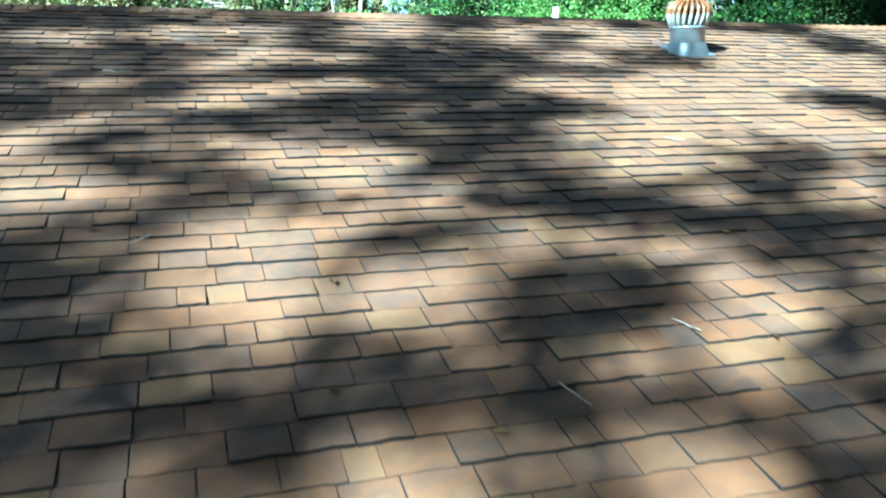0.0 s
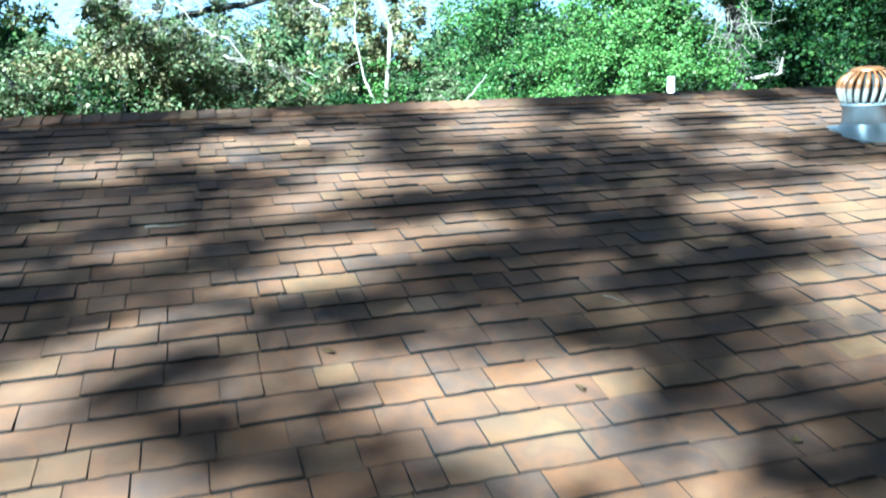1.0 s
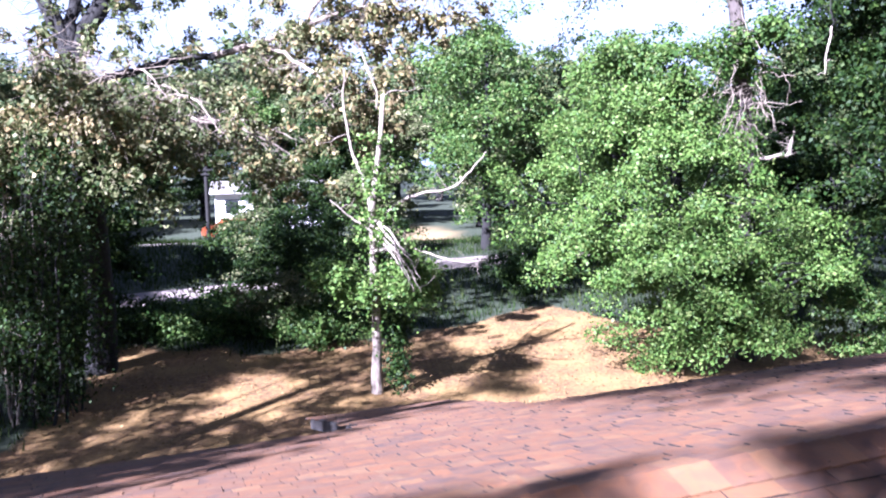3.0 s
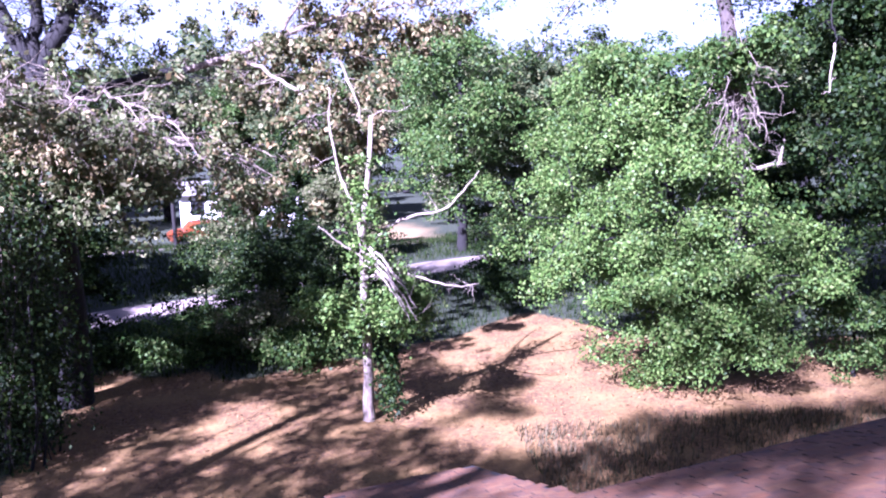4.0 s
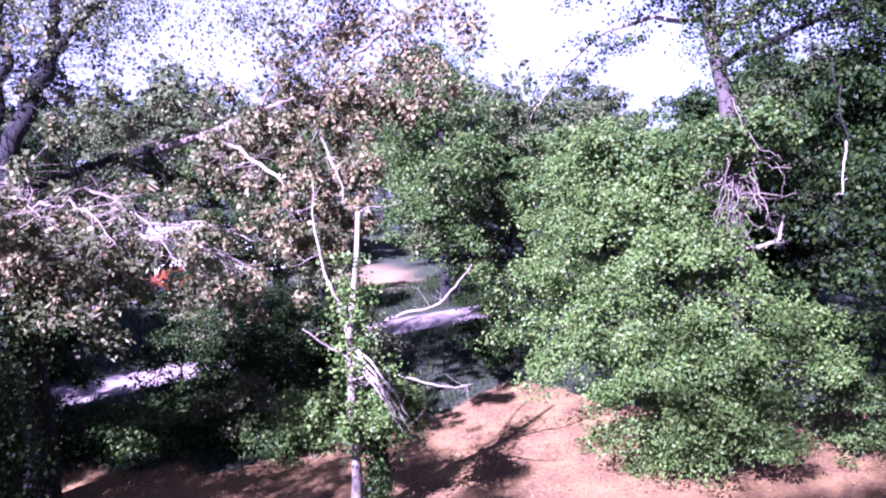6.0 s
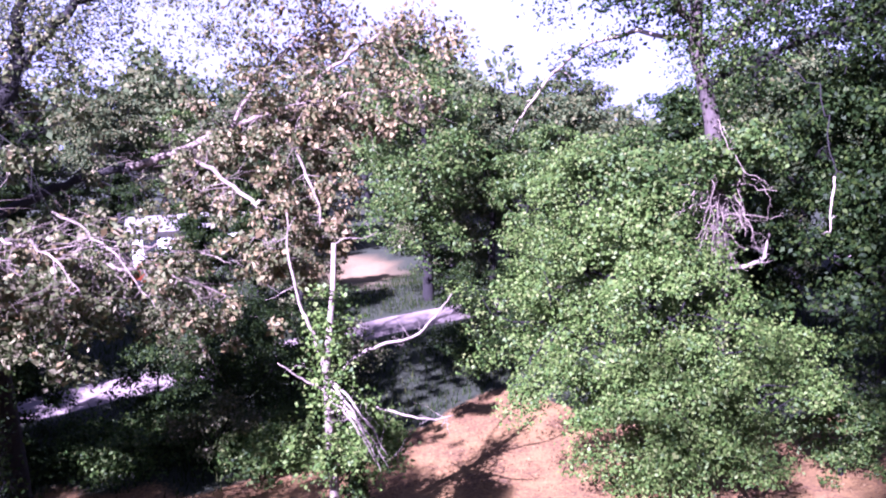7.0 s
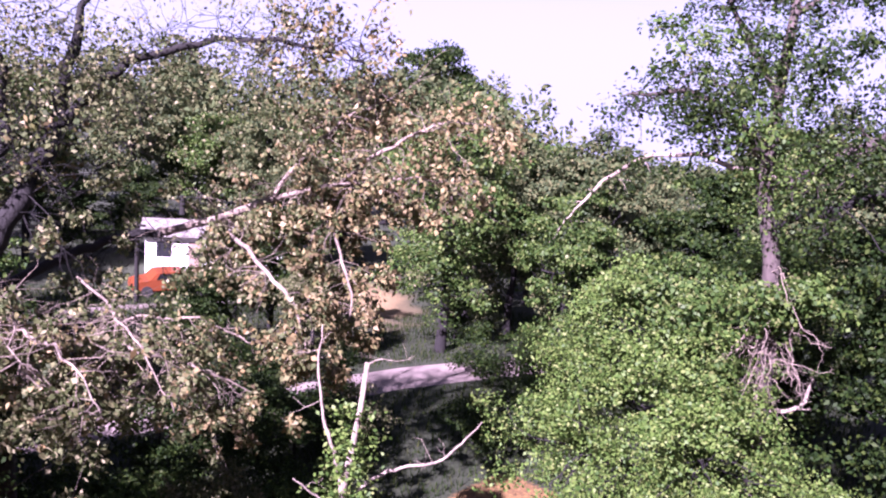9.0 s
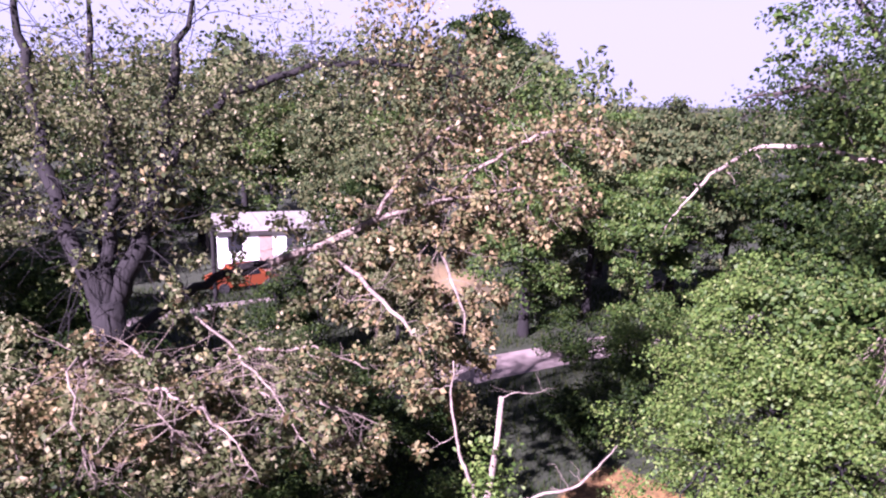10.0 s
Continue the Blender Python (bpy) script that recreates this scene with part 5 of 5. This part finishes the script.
LOWER_SUN = (
    (0.94, 2.12, 0.7, 0.4), (1.34, 2.57, 0.5, 0.45), (-1.11, 4.13, 0.3, 0.16), (-1.23, 3.32, 0.3, 0.12),
    (-1.44, 4.1, 0.24, 0.13), (-1.16, 4.38, 0.24, 0.11), (-1.91, 3.73, 0.2, 0.13), (-1.91, 4.01, 0.17, 0.1), (-1.42, 3.11, 0.22, 0.2), (-1.57, 2.83, 0.24, 0.12), 
    (-0.72, 3.67, 0.19, 0.22), (-0.69, 4.09, 0.15, 0.12), (-1.6, 3.68, 0.22, 0.13), (-0.38, 3.14, 0.2, 0.15), (0.2, 2.79, 0.48, 0.32), (1.57, 2.68, 0.35, 0.45), (-2.67, 2.88, 0.1, 0.5), (-2.35, 3.26, 0.13, 0.16),
    (-0.5, 4.6, 0.2, 0.13), (0.9, 3.63, 0.15, 0.16), (-0.07, 4.31, 0.14, 0.1), (-2.4, 2.5, 0.22, 0.12))
DEEP_SHADE = (
    (-2.57, 2.23, 0.34, 0.18), (-0.53, 2.85, 0.28, 0.19), (-0.85, 3.16, 0.24, 0.17), (-1.96, 3.24, 0.23, 0.07), (-2.05, 1.47, 0.25, 0.14), (-0.49, 3.31, 0.08, 0.13), (-2.42, 2.64, 0.2, 0.04), (-2.73, 2.41, 0.11, 0.07),
    (-0.18, 1.34, 0.49, 0.12), (-2.85, 0.64, 0.23, 0.13), (-2.56, 0.53, 0.25, 0.1), (-1.01, 1.59, 0.38, 0.13), (-0.41, 1.27, 0.27, 0.22), (-2.73, 1.36, 0.35, 0.16), (-2.03, 1.57, 0.18, 0.06), (-1.3, 0.77, 0.13, 0.1),
    (-0.95, 4.3, 0.3, 0.25), (-2.5, 3.85, 0.3, 0.35), (-2.4, 4.6, 0.36, 0.35), (-2.4, 2.26, 0.2, 0.09), (0.1, 3.95, 0.36, 0.27), (-0.75, 3.5, 0.2, 0.15))
SUNNY_CLEARING = (  # sunlit patches of the clearing: x, y, half widths
    (-5.3, 22.6, 1.25, 1.7), (-5.1, 26.4, 2.67, 0.64), (-9.0, 24.9, 1.45, 1.1), (-7.9, 23.1, 0.67, 0.83), (-0.4, 27.1, 0.91, 1.0), (2.4, 29.5, 1.83, 2.34), (1.4, 26.6, 1.79, 1.35), (2.8, 24.8, 1.06, 1.24),
    (0.4, 24.3, 0.73, 0.55), (-0.4, 22.8, 0.61, 0.4), (0.8, 21.3, 1.64, 1.16), (2.6, 23.1, 1.25, 1.4), (3.7, 21.1, 1.39, 1.29), (9.9, 24.3, 1.05, 1.14), (-1.8, 22.8, 0.54, 0.5), (-3.0, 23.1, 0.41, 0.34),
    (-7.0, 25.3, 0.89, 0.49), (-7.8, 24.4, 0.7, 0.6), (-9.8, 23.4, 0.7, 0.5), (-8.3, 22.5, 0.5, 0.45), (-2.4, 25.5, 0.46, 0.52), (-3.1, 20.8, 0.6, 0.4), (-7.7, 21.2, 0.48, 0.41))


def in_patch(p, q, patches, more):
    return any(((p - a) / (c + more)) ** 2 + ((q - b) / (d + more)) ** 2 < 1 for a, b, c, d in patches)


rs = random.Random(411)
OAKS = [Vector((-13.6, -9.5, 0)), Vector((-7.2, -10.5, 0)), Vector((-15.0, 9.5, 0)), Vector((-12.5, -1.5, 0)), Vector((-9.5, -13.5, 0)), Vector((1.0, -8.5, 0))]
boughs = [[], [], [], [], [], []]


def hang(at, mine, r, leaf_count, long=1.4):
    k = min(mine, key=lambda q: (OAKS[q] - at.to_2d().to_3d()).length)
    boughs[k].append((tuple(at - OAKS[k]), r * long, r, leaf_count))


def near_ray(at, gap):
    """Whether a bough at this place would stand between the sun and the dead trunk."""
    return any(((at - p) - to_sun * (at - p).dot(to_sun)).length < gap for p in (Vector((-2.2, 21.6, z)) for z in (1.2, 2.4, 3.6, 4.8, 6.0, 7.2)))


for i in range(44):  # sprays over the roof
    for j in range(42):
        a, q = -3.75 + 0.17 * (i + rs.uniform(-0.45, 0.45)), -0.1 + 0.17 * (j + rs.uniform(-0.45, 0.45))
        deep = in_patch(a, q, DEEP_SHADE, 0.0)
        lit = in_patch(a, q, UPPER_SUN, 0.06) or in_patch(a, q, LOWER_SUN, 0.075)
        if rs.random() < (0.95 if deep else 0.0 if lit else 0.73 if q < 3.1 else 0.62):
            hang(NEAR @ Vector((a, q, 0)) + to_sun * rs.uniform(12.0, 20.0), (0, 1, 4), rs.uniform(0.07, 0.11), 50)
for i in range(40):  # sprays over the clearing
    for j in range(24):
        x, y = -12.0 + 0.42 * (i + rs.uniform(-0.45, 0.45)), 17.0 + 0.42 * (j + rs.uniform(-0.45, 0.45))
        if in_patch(x, y, SUNNY_CLEARING, 0.02) or (x > 3.2 and y > 20.5) or rs.random() < 0.2:
            continue
        at = Vector((x, y, 0)) + to_sun * rs.uniform(16.0, 20.0)
        while at.y > 2.0 and at.x > -11.0 and at.z < 22:
            at += to_sun
        if (at.y > 2.0 and at.x > -11.0) or near_ray(at, 0.8):
            continue
        hang(at, (2, 3), rs.uniform(0.18, 0.28), 90)
for _ in range(150):  # boughs over the rough grass behind the house
    hang(Vector((rs.uniform(3.5, 12.0), rs.uniform(15.0, 21.5), 0)) + to_sun * rs.uniform(32.0, 36.0), (1, 3), rs.uniform(0.3, 0.5), 180)
for _ in range(230):  # boughs added only so that their shade falls on the dark evergreen
    hang(Vector((rs.uniform(10.6, 14.5), rs.uniform(20.5, 23.0), rs.uniform(1.5, 15.0))) + to_sun * rs.uniform(27.0, 29.0), (5,), rs.uniform(0.35, 0.6), 200)
for _ in range(16):  # boughs over the bushes at the clearing's far side
    hang(Vector((rs.uniform(6.5, 12.5), rs.uniform(21.5, 26.0), 0)) + to_sun * rs.uniform(38.0, 42.0), (1, 3), rs.uniform(0.3, 0.5), 180)
for _ in range(30):  # boughs added so that their shade falls on the thicket
    hang(Vector((-9.95 + rs.uniform(-1.3, 1.1), 21.4 + rs.uniform(-1.2, 1.2), rs.uniform(0, 4.6))) + to_sun * rs.uniform(13.0, 17.0), (2,), rs.uniform(0.2, 0.34), 110)
for _ in range(14):  # boughs over the far slope
    hang(FAR @ Vector((rs.uniform(1.6, 9.0), rs.uniform(1.0, 4.6), 0)) + to_sun * rs.uniform(20.0, 26.0), (1, 3), rs.uniform(0.2, 0.35), 160)
for i in range(-22, 74):  # the same crowns reach on over the rest of the roof and the yard
    for j in range(52):
        a, q = -3.75 + 0.17 * (i + rs.uniform(-0.45, 0.45)), -0.1 + 0.17 * (j + rs.uniform(-0.45, 0.45))
        if (a < -3.75 or q > 7.0 or (a > 3.7 and q > 3.4)) and noise.noise(Vector((a * 1.3, q * 1.3, 5.0))) + rs.uniform(-0.2, 0.2) > -0.05:
            hang(NEAR @ Vector((a, q, 0)) + to_sun * rs.uniform(12.0, 20.0), (0, 1, 4), rs.uniform(0.08, 0.13), 40)


def spread_oak(seed, base, sprays, leaf, height):
    """A tall oak whose sprays of leaves hang at the given places, with limbs out to them."""
    rng, rnd = np.random.default_rng(seed), random.Random(seed)
    top = empty("shade_oak", base)
    wood, limbs = Wood(), Wood()
    stem = wood.bough(rnd, (0, 0, -0.2), (0, 0, height), 0.4, 0.1, 0, 0.01, 8, 10)
    wood.make("trunk", BARK_SHADE_DARK, top)
    for at, _, _, _ in sprays[::45]:
        start = min(stem[2:], key=lambda h: abs(h.z - at[2] + 2.5))
        limbs.bough(rnd, start, at, 0.05, 0.01, 0.03, 0.06, 6, 5)
    limbs.make("branchwork", BARK_SHADE_DARK, top)
    spots = np.concatenate([np.array(at) + np.clip(rng.normal(size=(n, 3)), -1.8, 1.8) * np.array([w, r, r]) * 0.75 for at, w, r, n in sprays])
    quads_mesh("crown", leaves(rng, spots, leaf, spread=1.0), LEAF_GREEN, top)
    return tagged(top, "unseen tall oak added to cast shade", "tree", "oaks shading the house")


for k, base in enumerate(OAKS):
    spread_oak(171 + k, base, boughs[k], 0.085 if k in (0, 1, 4) else 0.13, 28 if k == 5 else 22 if k == 3 else 16)
# more unseen oaks, added to hold sky light off the house
for i, (x, y, h, r, n) in enumerate((
        (16.0, 8.0, 15, 4.5, 150), (18.0, -3.0, 16, 5.0, 150), (9.0, -15.0, 17, 5.0, 130), (-22.0, -2.0, 17, 5.0, 60))):
    shade_tree(71 + i, x, y, h, r, n)


# ---------------------------------------------------------------- white house and red car beyond the lane
def white_house():
    at = Vector((-11.9, 59.5, -0.95))
    top = tagged(empty("white_house", at), "small white boarded house half hidden by trees", "house")
    top.rotation_euler = (0, 0, radians(8))

    def box(name, x0, x1, y0, y1, z0, z1, mat, parent=top, label=""):
        bm = bmesh.new()
        bmesh.ops.create_cube(bm, size=1, matrix=Matrix.Translation(((x0 + x1) / 2, (y0 + y1) / 2, (z0 + z1) / 2)) @ Matrix.Diagonal((x1 - x0, y1 - y0, z1 - z0, 1)))
        return part(name, bm, mat, parent, label)

    box("wall", -2.6, 6.0, 0, 4.5, -0.1, 2.5, WHITE_PAINT)
    for k in range(9):
        box("board", -2.62, 6.02, -0.03, -0.004, 0.1 + k * 0.26, 0.34 + k * 0.26, WHITE_PAINT)
    bm = bmesh.new()
    v = [bm.verts.new(p) for p in ((-3.0, -0.5, 2.42), (6.4, -0.5, 2.42), (6.4, 2.25, 3.1), (-3.0, 2.25, 3.1), (6.4, 5.0, 2.42), (-3.0, 5.0, 2.42))]
    bm.faces.new((v[0], v[1], v[2], v[3]))
    bm.faces.new((v[3], v[2], v[4], v[5]))
    bmesh.ops.solidify(bm, geom=list(bm.faces), thickness=0.1)
    part("roof", bm, ROOF_GREY, top, "pale sheet roof")
    for x in (-1.5, 2.2, 4.6):
        win = box("window", x - 0.45, x + 0.45, -0.06, -0.035, 1.0, 2.0, GLASS_DARK, label="dark window")
        box("frame", x - 0.52, x + 0.52, -0.075, -0.062, 0.92, 1.0, WHITE_PAINT, win)
    box("door", 0.0, 0.85, -0.06, -0.035, 0.05, 2.05, FASCIA)


white_house()


def car():
    top = tagged(empty("red_car", (-12.3, 55.3, ground_z(-12.3, 55.3))), "orange-red car parked beside the white house", "car")
    top.rotation_euler = (0, 0, radians(24))
    bm = bmesh.new()
    prof = [(-2.1, 0.35), (-2.1, 0.75), (-1.75, 0.9), (-1.2, 0.95), (-0.75, 1.4), (0.75, 1.42), (1.35, 0.98), (2.0, 0.85), (2.12, 0.6), (2.1, 0.35)]
    a = [bm.verts.new((x, -0.85 + (0.12 if z > 1.2 else 0), z)) for x, z in prof]
    b = [bm.verts.new((x, 0.85 - (0.12 if z > 1.2 else 0), z)) for x, z in prof]
    bm.faces.new(a)
    bm.faces.new(b[::-1])
    for i in range(len(prof)):
        j = (i + 1) % len(prof)
        bm.faces.new((a[j], a[i], b[i], b[j]))
    bmesh.ops.bevel(bm, geom=list(bm.edges), offset=0.05, segments=2)
    bmesh.ops.recalc_face_normals(bm, faces=bm.faces)
    body = part("body", bm, RED_PAINT, top)
    for x0, x1 in ((-0.62, 0.0), (0.06, 0.72)):
        bm = bmesh.new()
        q = [bm.verts.new(p) for p in ((x0 - 0.2, -0.862, 1.0), (x1 + 0.15, -0.862, 1.0), (x1, -0.80, 1.34), (x0, -0.80, 1.34))]
        bm.faces.new(q)
        bmesh.ops.solidify(bm, geom=list(bm.faces), thickness=0.02)
        part("side_window", bm, GLASS_DARK, body)
    for x in (-1.35, 1.35):
        for y in (-0.78, 0.78):
            bm = bmesh.new()
            bmesh.ops.create_cone(bm, cap_ends=True, segments=20, radius1=0.32, radius2=0.32, depth=0.2, matrix=Matrix.Translation((x, y, 0.32)) @ Matrix.Rotation(radians(90), 4, "X"))
            bmesh.ops.bevel(bm, geom=list(bm.edges), offset=0.02, segments=1)
            part("wheel", bm, TYRE, top)


car()


def pole():
    at = Vector((-13.1, 51.1, ground_z(-13.1, 51.1)))
    top = tagged(empty("utility_pole", at), "dark weathered wooden pole beside the driveway", "pole")
    part("post", turned([(0.13, -0.3), (0.125, 0.5), (0.12, 2.0), (0.115, 3.4), (0.11, 4.55), (0.08, 4.6), (0.0, 4.6)], 14), BARK_SHADE_DARK, top, smooth=True)
    for z in (4.1, 4.35):
        bm = bmesh.new()
        bmesh.ops.create_cube(bm, size=1, matrix=Matrix.Translation((0.0, -0.14, z)) @ Matrix.Diagonal((0.9 if z > 4.2 else 0.5, 0.09, 0.1, 1)))
        bmesh.ops.bevel(bm, geom=list(bm.edges), offset=0.01, segments=1)
        part("crossarm", bm, BARK_SHADE_DARK, top)


pole()


# ---------------------------------------------------------------- grass, fallen leaves
def undergrowth():
    rng = np.random.default_rng(101)
    k = 60000
    xy = np.stack([rng.uniform(-20, 20, k), rng.uniform(17, 55, k)], 1)
    lit = np.array([litter_at(x, y) for x, y in xy])
    lane = [(-30, 22.5), (-16, 30.6), (-10, 34.2), (-4, 37.3), (0, 39.5), (7, 42.4), (20, 47)]
    mid = np.interp(xy[:, 0], [p[0] for p in lane], [p[1] for p in lane])
    bare = np.array([sand_at(x, y) for x, y in xy])
    ok = (lit < rng.uniform(0.1, 0.8, k)) & (bare < 0.25) & (np.abs(xy[:, 1] - mid) > 1.55)
    g = xy[ok]
    z = np.array([ground_z(x, y) for x, y in g])
    h = rng.uniform(0.10, 0.32, (len(g), 1))
    c = np.column_stack([g, z])
    lean = rng.normal(size=(len(g), 3)) * np.array([0.35, 0.35, 0])
    side = unit(np.cross(lean + [0.01, 0, 0], [0, 0, 1])) * rng.uniform(0.012, 0.03, (len(g), 1))
    tip = c + (lean + [0, 0, 1]) * h
    co = np.stack([c - side, c + side, tip + side * 0.2, tip - side * 0.2], 1)
    tagged(quads_mesh("grass", co, GRASS), "rough green grass beside the lane, darkened as in tree shade", "grass", kind="stuff")
    k = 24000
    xy = np.stack([rng.uniform(1.0, 13, k), rng.uniform(13.5, 21.5, k)], 1)
    thin = np.array([noise.noise(Vector((x * 0.5, y * 0.5, 2.0))) for x, y in xy])
    g = xy[thin > rng.uniform(-0.6, 0.45, k)]
    c = np.column_stack([g, [ground_z(x, y) for x, y in g]])
    h = rng.uniform(0.06, 0.26, (len(g), 1))
    lean = rng.normal(size=(len(g), 3)) * np.array([0.3, 0.3, 0])
    side = unit(np.cross(lean + [0.01, 0, 0], [0, 0, 1])) * rng.uniform(0.008, 0.02, (len(g), 1))
    tip = c + (lean + [0, 0, 1]) * h
    tagged(quads_mesh("dry_grass", np.stack([c - side, c + side, tip + side * 0.2, tip - side * 0.2], 1), DRY_GRASS), "dry standing grass behind the house", "grass", kind="stuff")
    k = 26000
    xy = np.stack([rng.uniform(-12, 14, k), rng.uniform(12, 31, k)], 1)
    lit = np.array([litter_at(x, y) for x, y in xy])
    g = xy[lit > rng.uniform(0.2, 0.9, k)]
    c = np.column_stack([g, [ground_z(x, y) + 0.012 for x, y in g]])
    tagged(quads_mesh("fallen_leaves", leaves(rng, c, 0.05, droop=-0.1, spread=0.22), LITTER), "dry brown fallen leaves on the clearing", "leaves", kind="stuff")


undergrowth()


# ---------------------------------------------------------------- bits lying on the roof
def roof_bits():
    rnd = random.Random(55)

    def twig_at(a, s, ln, ang, r=0.005):
        w = Wood()
        w.bough(rnd, (-ln / 2, 0, 0), (ln / 2, 0, 0.004), r, r * 0.6, 0, 0.05, 5, 5)
        w.bough(rnd, (ln * 0.1, 0, 0.003), (ln * 0.3, ln * 0.12, 0.012), r * 0.6, r * 0.3, 0, 0.05, 3, 4)
        ob = w.make("twig", BARK_DEAD, None)
        ob.matrix_basis = NEAR @ pose(a, s, 0.016, 0, 0, ang)
        tagged(ob, "bleached twig lying on the shingles", "twig", "bits on the roof")

    twig_at(-2.36, 1.66, 0.15, 4, 0.005)
    for a, s, ln, ang in ((-0.6, 4.5, 0.10, 60), (-0.15, 3.6, 0.09, 20), (-1.95, 5.0, 0.08, 100), (-1.1, 4.75, 0.12, 70), (0.35, 2.9, 0.10, 30), (-0.9, 2.6, 0.08, 50), (-2.2, 3.7, 0.09, 140)):
        twig_at(a, s, ln, ang, 0.003)
    for a, s in ((-1.25, 3.05), (-1.62, 4.07), (-1.72, 4.62), (-2.36, 3.6), (-0.05, 3.92), (-0.35, 4.6), (-1.35, 4.85), (-0.62, 2.05), (0.6, 3.3), (-1.9, 2.7), (0.15, 2.2), (-0.8, 3.4)):
        bm = bmesh.new()
        pts = [(-0.02, 0, 0), (-0.005, 0.012, 0.008), (0.022, 0.0, 0.004), (-0.004, -0.012, 0.007)]
        q = [bm.verts.new(p) for p in pts]
        c = bm.verts.new((0.002, 0, 0.001))
        for i in range(4):
            bm.faces.new((q[i], q[(i + 1) % 4], c))
        bmesh.ops.solidify(bm, geom=list(bm.faces), thickness=0.0015)
        ob = part("dry_leaf", bm, LITTER)
        ob.matrix_basis = NEAR @ pose(a, s, 0.013, 0, 0, rnd.uniform(0, 360))
        tagged(ob, "small dry leaf lying on the shingles", "leaf", "bits on the roof")


roof_bits()

# single shingles where the camera passes nearest
for i, m in singles:
    ob = new("shingle", TAB_MESHES[i])
    ob.parent = near_slope
    ob.matrix_basis = NEAR @ m
